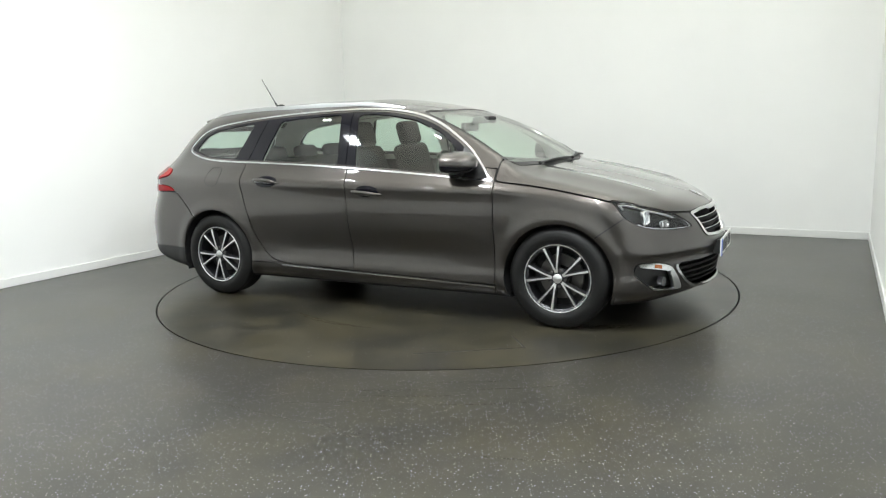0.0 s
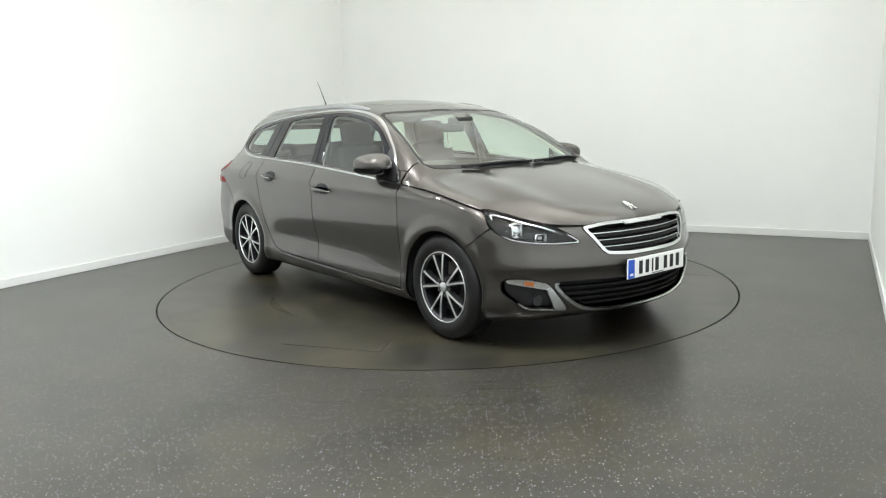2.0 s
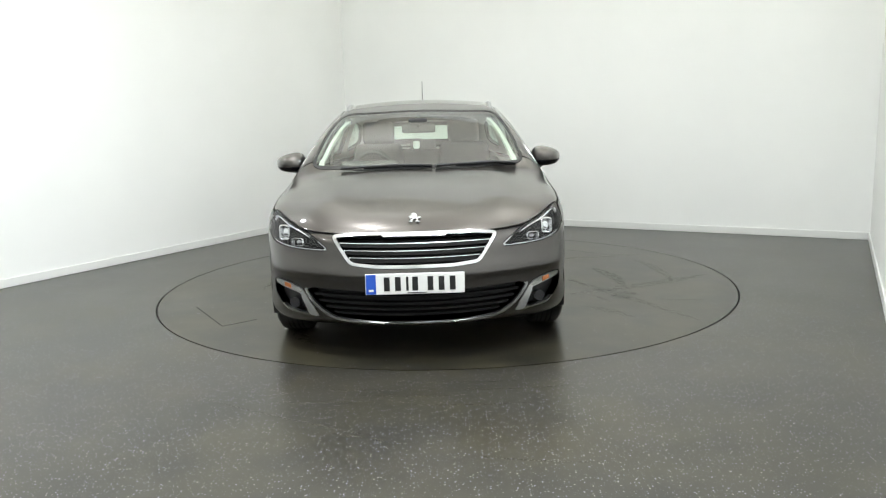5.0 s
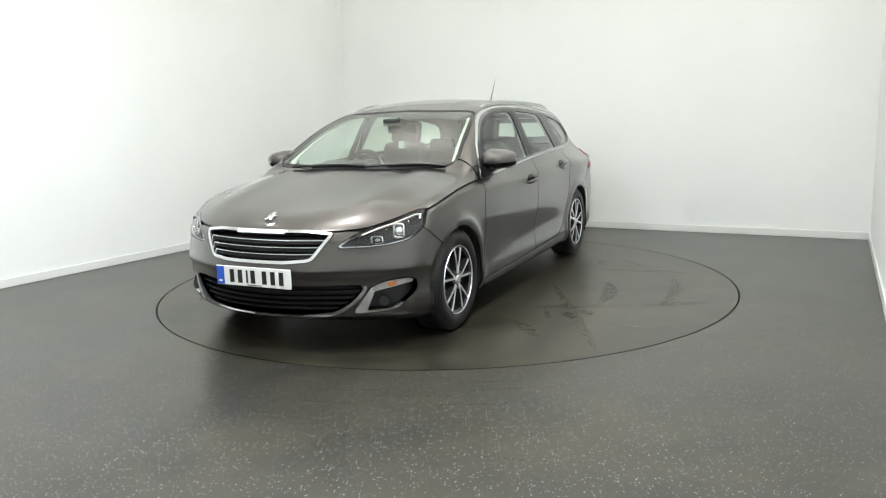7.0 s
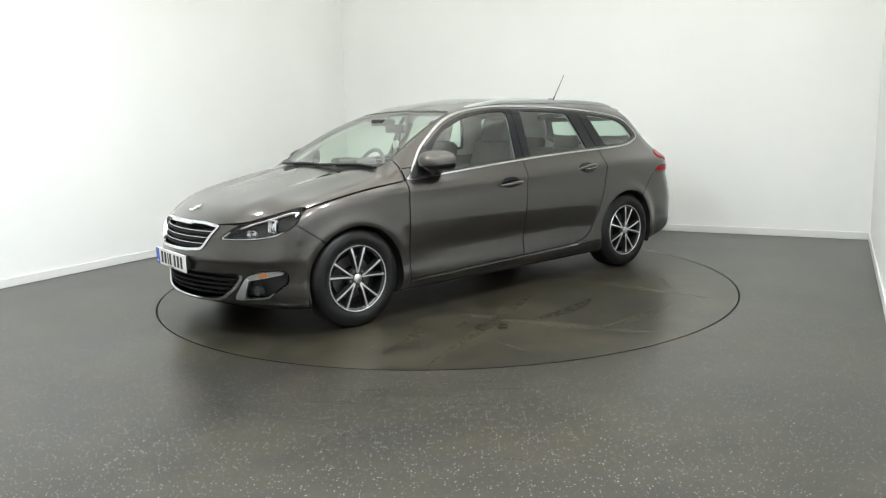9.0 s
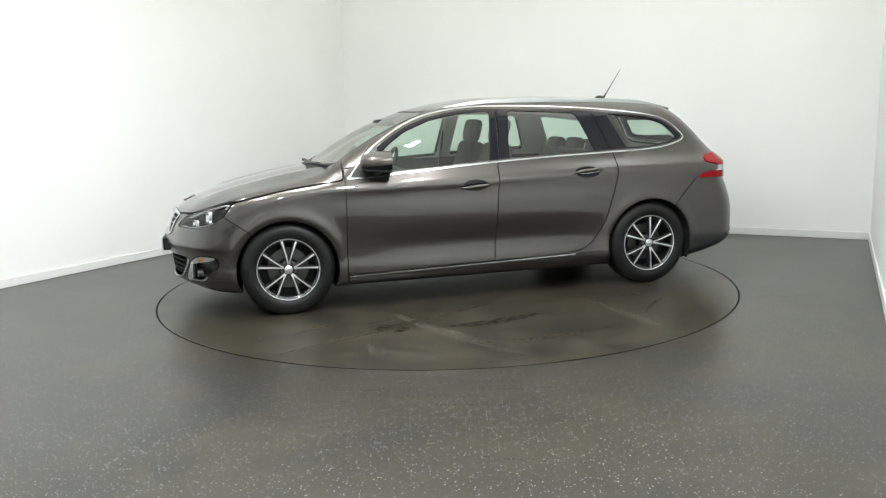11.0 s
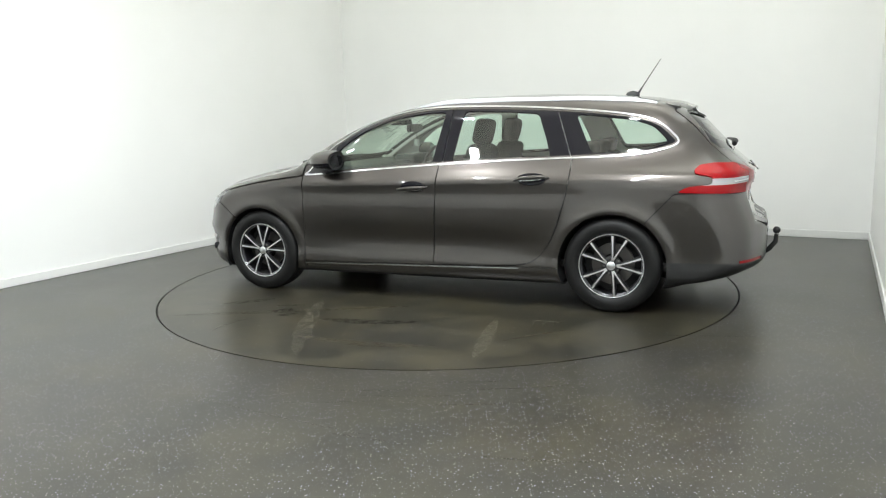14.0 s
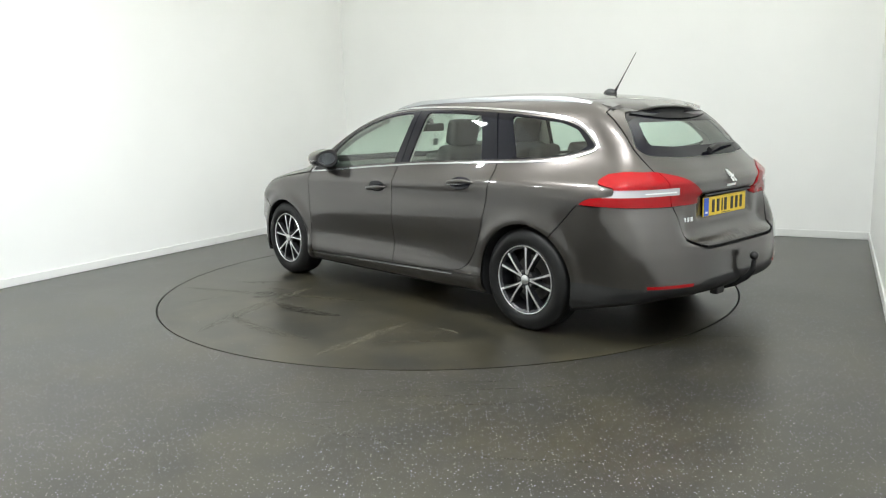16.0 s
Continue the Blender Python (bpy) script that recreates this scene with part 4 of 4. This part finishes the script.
for s in (1, -1):
    turn = (lambda q: q) if s > 0 else flipped
    seam = between(lambda V: V[:, 1] - (0.575 + 0.1 * (V[:, 2] - 0.86)), -0.002, 0.002)
    red = without(lamp_r, *white_fns)
    lamp = panel("tail_lamp", turn(without(red, *seam)), REDLENS, car, "red and white wrap-round tail lamp", lift=0.006, depth=0.03)
    panel("reversing_lens", turn(within(lamp_r, *white_fns)), WHITELENS, lamp, "clear white lens band", lift=0.004, depth=0.02)
    panel("lamp_back", turn(lamp_r), INNER, lamp, "black lamp back", lift=-0.012, depth=0)
    bars = within(lamp_r, *between(lambda V: V[:, 1], 0.53, 0.72), *between(lambda V: V[:, 2], 0.859, 0.866))
    panel("lens_rib", turn(bars), SILVER, lamp, "grey lens rib", lift=0.0065, depth=0.004)
    refl = within(rear_low_s, *between(lambda V: V[:, 1], 0.50, 0.765), *between(lambda V: V[:, 2] - 0.02 * (V[:, 1] - 0.6), 0.346, 0.363))
    panel("reflector", turn(refl), REDLENS, car, "red bumper reflector", lift=0.004, depth=0.01)


# ---- door handles, mirrors, rails, plates ----
def handle(x, z, s):
    """A pull handle over its dark scoop."""
    tilt = 4.5
    p, n = at_side(x, z, s)
    m = frame_of(p, n, Vector((0, 0, 1)))
    lean = Matrix.Rotation(radians(-tilt if s > 0 else tilt) * -1, 4, "Z")
    cup = bmesh.new()
    bmesh.ops.create_uvsphere(cup, u_segments=28, v_segments=14, radius=1.0)
    bmesh.ops.transform(cup, matrix=m @ Matrix.Translation((0, 0.004, -0.002)) @ Matrix.Diagonal((0.100, 0.044, 0.006, 1)), verts=cup.verts)
    base = part("door_handle", cup, PIANO, fdoors[0 if s > 0 else 1] if x > -0.5 else rdoors[0 if s > 0 else 1], "painted pull handle over a dark scoop", smooth=True)
    pts = []
    for i in range(13):
        t = -1 + 2 * i / 12
        pts.append(m @ lean @ Vector((t * 0.118, 0.004 * (1 - t * t), 0.034 * (1 - t ** 4) + 0.004)))
    b = tube(pts, [0.006 + 0.008 * (1 - (abs(-1 + 2 * i / 12)) ** 3) for i in range(13)], 12)
    part("grip", b, PAINT, base, smooth=True)
    q = [(m @ lean @ Vector((t * 0.075, -0.012 - 0.003 * (1 - t * t), 0.032))) for t in np.linspace(-1, 1, 8)]
    part("grip_strip", tube(q, 0.0025, 6), CHROME, base, "thin chrome strip", smooth=True)


for s in (1, -1):
    handle(0.032, 0.822, s)
    handle(-0.838, 0.882, s)


def mirror(s):
    """A door mirror: painted cap, black lower case, foot and glass."""
    c = Vector((0.715, 0.902 * s, 1.018))
    cap = bmesh.new()
    bmesh.ops.create_uvsphere(cap, u_segments=36, v_segments=20, radius=1.0)
    for v in cap.verts:
        x, y, z = v.co
        y, z = math.copysign(abs(y) ** 0.8, y), math.copysign(abs(z) ** 0.72, z)
        k = np.sign(x) * abs(x) ** 0.8 if x > 0 else -min(abs(x) * 1.6, 0.62)
        v.co = Vector((k * 0.135, y * 0.102 * (1 - 0.10 * x), z * 0.071 * (1.0 if z > 0 else 0.92) * (1 - 0.18 * y * (1 if z > 0 else 1.1))))
    mat = Matrix.Translation(c) @ Matrix.Diagonal((1, s, 1, 1)) @ pose(0, 0, 0, -4, 0, -9)
    top = cap.copy()
    bmesh.ops.bisect_plane(top, geom=top.verts[:] + top.edges[:] + top.faces[:], plane_co=(0, 0, -0.014), plane_no=(0.06, -0.05, 1), clear_inner=True)
    bmesh.ops.bisect_plane(cap, geom=cap.verts[:] + cap.edges[:] + cap.faces[:], plane_co=(0, 0, -0.016), plane_no=(0.06, -0.05, 1), clear_outer=True)
    bmesh.ops.transform(top, matrix=mat, verts=top.verts)
    bmesh.ops.transform(cap, matrix=mat, verts=cap.verts)
    body = part("door_mirror", top, PAINT, car, "painted door mirror with a black lower case", smooth=True)
    part("lower_case", cap, PIANO, body, "gloss black lower case", smooth=True)
    back = bmesh.new()
    bmesh.ops.create_circle(back, cap_ends=True, segments=32, radius=1.0)
    bmesh.ops.transform(back, matrix=mat @ Matrix.Translation((-0.0842, 0, -0.002)) @ pose(0, 0, 0, 0, 90, 0) @ Matrix.Diagonal((0.064, 0.088, 1, 1)), verts=back.verts)
    part("mirror_surround", back, BLACK, body, "black glass surround")
    g = bmesh.new()
    bmesh.ops.create_circle(g, cap_ends=True, segments=32, radius=1.0)
    bmesh.ops.transform(g, matrix=mat @ Matrix.Translation((-0.0855, 0, 0.0)) @ pose(0, 0, 0, 0, 90, 0) @ Matrix.Diagonal((0.046, 0.074, 1, 1)), verts=g.verts)
    part("mirror_glass", g, MIRROR, body, "silvered mirror glass")
    foot = tube([(0.735, 0.80 * s, 0.955), (0.72, 0.835 * s, 0.955), (0.71, 0.87 * s, 0.972)], [0.034, 0.03, 0.028], 14)
    part("mirror_foot", foot, BLACK, body, "black mirror foot", smooth=True)
    sail = inside(window_s, lambda V: np.maximum(0.705 - V[:, 0], dlo(V) + 0.004))
    panel("mirror_sail", sail if s > 0 else flipped(sail), BLACK, body, "black sail panel", lift=0.001)


MIRROR = material("tinted mirror silver", (0.16, 0.17, 0.18), 0.02, 1.0)
mirror(1)
mirror(-1)

for s in (1, -1):
    xs = np.linspace(0.16, -1.60, 40)
    b = bmesh.new()
    rows = []
    for i, x in enumerate(xs):
        t = i / 39
        y = 0.565 - 0.055 * max(0, t - 0.55) / 0.45 - 0.02 * max(0, 0.12 - t) / 0.12
        p, n = at_top(float(x), y)
        h = 0.017 * min(1, t / 0.14, (1 - t) / 0.10) ** 0.7 + 0.004
        w = 0.014
        low = at_top(float(x), y + 0.016)[0].z - p.z
        rows.append([b.verts.new((x, s * (p.y + dy * w), p.z + dz)) for dy, dz in ((-1, -0.004), (-1, h - 0.008), (-0.5, h), (0.5, h - 0.001), (1.0, h - 0.009), (1.1, low - 0.002))])
    for r0, r1 in zip(rows, rows[1:]):
        for i in range(6):
            b.faces.new((r0[i], r0[(i + 1) % 6], r1[(i + 1) % 6], r1[i]))
    b.faces.new(rows[0])
    b.faces.new(rows[-1])
    part("roof_rail", b, RAIL, car, "satin silver roof rail", smooth=True)

# aerial
p, n = at_top(-1.39, 0.0)
b = bmesh.new()
bmesh.ops.create_uvsphere(b, u_segments=20, v_segments=12, radius=1.0)
bmesh.ops.transform(b, matrix=Matrix.Translation((p.x + 0.02, 0, p.z)) @ Matrix.Diagonal((0.052, 0.019, 0.034, 1)), verts=b.verts)
foot = part("aerial", b, BLACK, car, "short black roof aerial", smooth=True)
part("aerial_mast", tube([(p.x - 0.015, 0, p.z + 0.01), (p.x - 0.05, 0, p.z + 0.062), (p.x - 0.172, 0, p.z + 0.25)], [0.010, 0.0042, 0.002], 8), BLACK, foot, "thin black mast", smooth=True)

# roof spoiler over the rear window
b = bmesh.new()
rows = []
for i in range(25):
    t = -1 + i / 12
    y = 0.50 * t
    e = 1.0 - 0.18 * abs(t) ** 4
    p, n = at_top(-1.655, y)
    x1 = -1.825 + 0.12 * t * t * 0.55
    z1 = 1.352 - 0.045 * t * t
    rows.append([b.verts.new(v) for v in ((-1.655, y, p.z + 0.002), (-1.74, y, (p.z + z1) / 2 + 0.006), (x1, y * e + 0, z1 - 0.008), (x1 - 0.004, y * e, z1 - 0.018), (x1 + 0.01, y * e, z1 - 0.026), (-1.76, y, z1 - 0.05), (-1.68, y, p.z - 0.03))])
for r0, r1 in zip(rows, rows[1:]):
    for i in range(6):
        b.faces.new((r0[i], r0[i + 1], r1[i + 1], r1[i]))
b.faces.new(rows[0])
b.faces.new(rows[-1])
spoiler = part("spoiler", b, PAINT, car, "painted roof spoiler", smooth=True)
part("brake_light", box((0.012, 0.30, 0.018), (-1.80, 0, 1.318), 0.004), INNER, spoiler, "dark slim brake light")
# black underside carried down to the glass, with the spoiler's shade in its colour
b = bmesh.new()
rows = []
for i in range(25):
    t = -1 + i / 12
    y = 0.44 * t
    low, n = at_rear(y, 1.258 + 0.035 * t * t, 0.006)
    rows.append([b.verts.new(v) for v in ((-1.812 + 0.06 * t * t, y, 1.328 - 0.04 * t * t), (-1.83 + 0.03 * t * t, y, 1.30 - 0.02 * t * t), low)])
for r0, r1 in zip(rows, rows[1:]):
    for i in range(2):
        b.faces.new((r0[i], r0[i + 1], r1[i + 1], r1[i]))
part("spoiler_shade", b, MATT, spoiler, "black spoiler underside and shade down to the glass", smooth=True)

# wipers
for y0, x0, y1, x1, z0 in ((-0.50, 1.125, 0.10, 1.142, 0), (0.12, 1.15, 0.66, 1.062, 0)):
    pts = []
    for t in np.linspace(0, 1, 9):
        x, y = x0 + (x1 - x0) * t - 0.015 * math.sin(math.pi * t), y0 + (y1 - y0) * t
        q, n = at_top(x, y)
        pts.append(q + n * 0.018)
    arm = part("wiper", tube(pts, [0.012, 0.010] + [0.007] * 7, 8), BLACK, car, "black windscreen wiper", smooth=True)
    blade = []
    for t in np.linspace(0.25, 1.0, 8):
        x, y = x0 + (x1 - x0) * t - 0.035, y0 + (y1 - y0) * t
        q, n = at_top(x + 0.02, y)
        blade.append(q + n * 0.008)
    part("wiper_blade", tube(blade, 0.006, 6), BLACK, arm, smooth=True)
cowl_zone = lambda V: np.maximum(screen(V), 1.105 - 0.10 * (V[:, 1] / 0.7) ** 2 - V[:, 0])
panel("cowl", mirrored(inside(mid_glass, cowl_zone)), BLACK, car, "black scuttle panel below the windscreen", lift=0.002)
band = lambda V: np.maximum(-0.022 - screen(V), screen(V))
panel("screen_band", mirrored(inside(mid_glass, band)), BLACK, car, "black printed windscreen border", lift=-0.002, depth=0)
inner_pillar = within(mid_glass, *between(screen, -0.058, -0.024), lambda V: 0.52 - V[:, 1], lambda V: V[:, 0] - 1.02)
pair("windscreen_pillar_trim", inner_pillar, LINER, car, "pale inner windscreen pillar trim", lift=-0.045, depth=0.02)
# printed border; its black top strip also stands for the spoiler's shadow
rband = lambda V: np.maximum(np.minimum(-0.06 - rear_glass(V), 1.252 - V[:, 2]), rear_zone(V))
panel("rear_window_band", mirrored(inside(back_glass, rband)), PIANO, car, "black rear window border, top widened for the spoiler's shade", lift=-0.002, depth=0)
pts = [at_rear(y, z)[0] + at_rear(y, z)[1] * o for y, z, o in ((0.0, 1.055, 0.02), (-0.05, 1.062, 0.035), (-0.15, 1.075, 0.03), (-0.32, 1.085, 0.018), (-0.42, 1.088, 0.012))]
rw_arm = part("rear_wiper", tube(pts, [0.018, 0.022, 0.013, 0.009, 0.006], 8), BLACK, car, "black rear wiper", smooth=True)

# tow bar
part("tow_bar", tube([(-2.10, 0, 0.26), (-2.19, 0, 0.252), (-2.27, 0, 0.278), (-2.34, 0, 0.325), (-2.378, 0, 0.375), (-2.382, 0, 0.43)], [0.03, 0.022, 0.019, 0.018, 0.017, 0.015], 14), BLACK, car, "black swan-neck tow bar", smooth=True)
b = bmesh.new()
bmesh.ops.create_uvsphere(b, u_segments=20, v_segments=12, radius=0.026)
bmesh.ops.translate(b, vec=(-2.382, 0, 0.458), verts=b.verts)
part("tow_ball", b, BLACK, car, "black tow ball", smooth=True)
part("tow_socket", box((0.05, 0.09, 0.08), (-2.22, 0.12, 0.27), 0.012), BLACK, car, "black tow socket")


# number plates, with plain bars for characters
def plate(m, mat, name):
    w, h = 0.52, 0.111
    base = part(name, box((w, h, 0.008), (0, 0, 0.004), 0.003, m=m), mat, car, "number plate with plain dark bars")
    part("plate_band", box((0.052, h - 0.006, 0.003), (-w / 2 + 0.03, 0, 0.0092), m=m), PLATEB, base, "blue plate band")
    part("band_mark", box((0.026, 0.012, 0.002), (-w / 2 + 0.03, -0.032, 0.0108), m=m), PLATEW, base, "small pale mark")
    x = -w / 2 + 0.098
    for k in range(7):
        wide = 0.030 if k != 2 else 0.012
        part("plate_bar", box((wide, 0.074, 0.002), (x + wide / 2, 0, 0.0092), m=m), INK, base, "dark bar")
        x += wide + (0.028 if k != 2 else 0.020) + (0.022 if k == 3 else 0)
    part("maker_bar", box((0.10, 0.004, 0.002), (0.01, -0.048, 0.0092), m=m), INK, base)


p, n = at_front(0, 0.482)
plate(Matrix(((0, 0, 1, p.x + 0.003), (1, 0, 0, 0), (0, 1, 0, 0.4515), (0, 0, 0, 1))), PLATEW, "front_plate")
part("plate_mount", box((0.05, 0.44, 0.09), (p.x - 0.022, 0, 0.4515), 0.006), BLACK, car, "black plate mount")
p, n = at_rear(0, 0.752)
plate(Matrix(((0, 0, -1, p.x - 0.003), (-1, 0, 0, 0), (0, 1, 0, 0.752), (0, 0, 0, 1))), PLATEY, "rear_plate")
part("plate_lamp_strip", box((0.03, 0.56, 0.014), (-2.200, 0, 0.826), 0.006), PIANO, car, "dark grip strip over the plate")


# badges as plain bright shapes
def emblem(m, size, parent):
    """A plain upright emblem of a few bright strokes."""
    strokes = [((-0.16, 0.44), (0.10, 0.42)), ((-0.20, 0.34), (0.12, 0.32)), ((0.10, 0.40), (0.16, -0.04)), ((0.02, 0.30), (0.06, -0.02)), ((0.14, -0.02), (0.22, -0.26)), ((0.22, -0.26), (0.12, -0.46)), ((0.12, -0.46), (0.34, -0.46)), ((0.05, -0.04), (-0.14, -0.24)), ((-0.14, -0.24), (-0.12, -0.46)), ((-0.12, -0.46), (-0.28, -0.44)), ((0.04, 0.20), (-0.30, 0.14)), ((0.04, 0.06), (-0.28, -0.06)), ((0.18, -0.10), (0.40, 0.06))]
    bms = []
    for a, c in strokes:
        a, c = Vector((*a, 0)) * size, Vector((*c, 0)) * size
        bms.append(tube([m @ a, m @ ((a + c) / 2 + Vector((0, 0, 0.004))), m @ c], size * 0.065, 8))
    return part("emblem", join(*bms), CHROME, parent, "bright plain emblem", smooth=True)


p, n = at_top(2.03, 0)
emblem(frame_of(p + n * 0.004, n, Vector((-1, 0, 0.3))), 0.085, car)
p, n = at_rear(0, 0.918)
emblem(frame_of(p + n * 0.004, n), 0.085, car)
p, n = at_rear(0, 0.868)
part("badge_bar", box((0.11, 0.014, 0.004), (0, 0, 0.004), 0.001, m=frame_of(p, n)), CHROME, car, "small bright badge strip")
p, n = at_rear(0.42, 0.70)
m = frame_of(p, n)
for k in range(3):
    part("badge_bar", box((0.020, 0.026, 0.003), ((k - 1) * 0.028, 0, 0.003), 0.001, m=m), CHROME, car, "small bright badge strip")

# fuel flap outline on the right-hand side
pts = []
for a in np.linspace(0, 2 * math.pi, 33)[:-1]:
    q, n = at_side(-1.375 + 0.068 * math.copysign(abs(math.cos(a)) ** 0.7, math.cos(a)), 0.915 + 0.068 * math.copysign(abs(math.sin(a)) ** 0.7, math.sin(a)), -1)
    pts.append(q + n * 0.0002)
part("fuel_flap", tube(pts, 0.0022, 6, True), INNER, car, "round fuel flap seam")


# ---- cabin ----
def soft_box(size, at, bevel, m=None):
    return box(size, at, bevel, 4, m)


dash = part("dashboard", join(soft_box((0.62, 1.46, 0.16), (0.79, 0, 0.885), 0.07), soft_box((0.30, 1.44, 0.4), (0.70, 0, 0.66), 0.06), soft_box((0.20, 0.42, 0.09), (0.58, -0.36, 0.965), 0.04)), DASH, car, "dark grey moulded dashboard", smooth=True)
part("cabin_floor", box((3.0, 1.5, 0.06), (-0.55, 0, 0.30), 0.02), DASH, car, "dark cabin floor")
part("load_cover", soft_box((0.95, 1.28, 0.03), (-1.62, 0, 0.93), 0.012), DASH, car, "dark load cover behind the rear seats")
part("centre_console", soft_box((1.2, 0.22, 0.24), (0.15, 0, 0.45), 0.05), DASH, car, "dark centre console", smooth=True)


def seat(y):
    base = part("front_seat", soft_box((0.52, 0.50, 0.16), (0.10, y, 0.50), 0.07), CLOTH, car, "charcoal cloth front seat", smooth=True)
    back = soft_box((0.14, 0.50, 0.66), (0, 0, 0.30), 0.065)
    for v in back.verts:
        k = max(0, (v.co.z - 0.2) / 0.45)
        v.co.y *= 1 - 0.22 * k
    bmesh.ops.transform(back, matrix=pose(-0.16, y, 0.50, 0, -16, 0), verts=back.verts)
    part("seat_back", back, CLOTH, base, smooth=True)
    rest = soft_box((0.10, 0.27, 0.19), (0, 0, 0.72), 0.05)
    bmesh.ops.transform(rest, matrix=pose(-0.16, y, 0.50, 0, -14, 0), verts=rest.verts)
    part("headrest", rest, CLOTH, base, smooth=True)


seat(0.36)
seat(-0.36)
bench = part("rear_bench", soft_box((0.52, 1.28, 0.18), (-0.72, 0, 0.50), 0.07), CLOTH, car, "charcoal cloth rear bench", smooth=True)
back = soft_box((0.14, 1.26, 0.56), (0, 0, 0.27), 0.06)
bmesh.ops.transform(back, matrix=pose(-0.98, 0, 0.50, 0, -18, 0), verts=back.verts)
part("bench_back", back, CLOTH, bench, smooth=True)
for y in (0.40, 0.0, -0.40):
    rest = soft_box((0.09, 0.25, 0.12), (0, 0, 0.58), 0.045)
    bmesh.ops.transform(rest, matrix=pose(-0.98, y, 0.50, 0, -16, 0), verts=rest.verts)
    part("headrest", rest, CLOTH, bench, smooth=True)
ring = [(0.42 + 0.17 * math.sin(a) * -0.38, -0.36 + 0.175 * math.cos(a), 0.90 + 0.165 * math.sin(a)) for a in np.linspace(0, 2 * math.pi, 33)[:-1]]
sw = part("steering_wheel", tube(ring, 0.016, 10, True), BLACK, car, "black steering wheel", smooth=True)
part("wheel_boss", soft_box((0.06, 0.16, 0.11), (0.435, -0.36, 0.895), 0.025), BLACK, sw, smooth=True)
part("wheel_arm", box((0.03, 0.32, 0.03), (0.43, -0.36, 0.90), 0.01), BLACK, sw)
p, n = at_top(0.46, 0.0)
im = part("interior_mirror", soft_box((0.04, 0.25, 0.065), (0.40, 0.0, p.z - 0.105), 0.018), BLACK, car, "black interior mirror", smooth=True)
part("mirror_stem", tube([(0.47, 0, p.z - 0.02), (0.42, 0, p.z - 0.09)], 0.014, 8), BLACK, im)
part("sensor_cover", soft_box((0.14, 0.14, 0.05), (0.52, 0, p.z - 0.055), 0.02, None), BLACK, im, "black sensor cover")
part("air_freshener_cord", tube([(0.39, -0.02, p.z - 0.13), (0.39, -0.02, p.z - 0.20)], 0.002, 5), BLACK, im)
part("air_freshener", soft_box((0.008, 0.05, 0.058), (0.39, -0.02, p.z - 0.225), 0.018), PLATEW, im, "small white hanging air freshener")
for s in (1, -1):
    b = tube([(-0.16, s * 0.70, 1.25), (-0.14, s * 0.74, 1.0), (-0.10, s * 0.75, 0.8)], 0.012, 6)
    part("seat_belt", b, BLACK, car, "black seat belt")


# ---- motions ----
CAR_AT = (-0.0758, -0.1817, 0.0)
TURNS = [(0, -26.9), (2.5, -57.8), (5, -89.6), (7.5, -121.7), (9, -140.7), (12, -177.5), (14, -202.0), (16, -227.2)]


def motions():
    walk(car, [(t, pose(0, 0, 0, 0, 0, a) @ Matrix.Translation(CAR_AT)) for t, a in TURNS])
    walk(table, [(t, pose(0, 0, 0, 0, 0, a)) for t, a in TURNS])


motions()
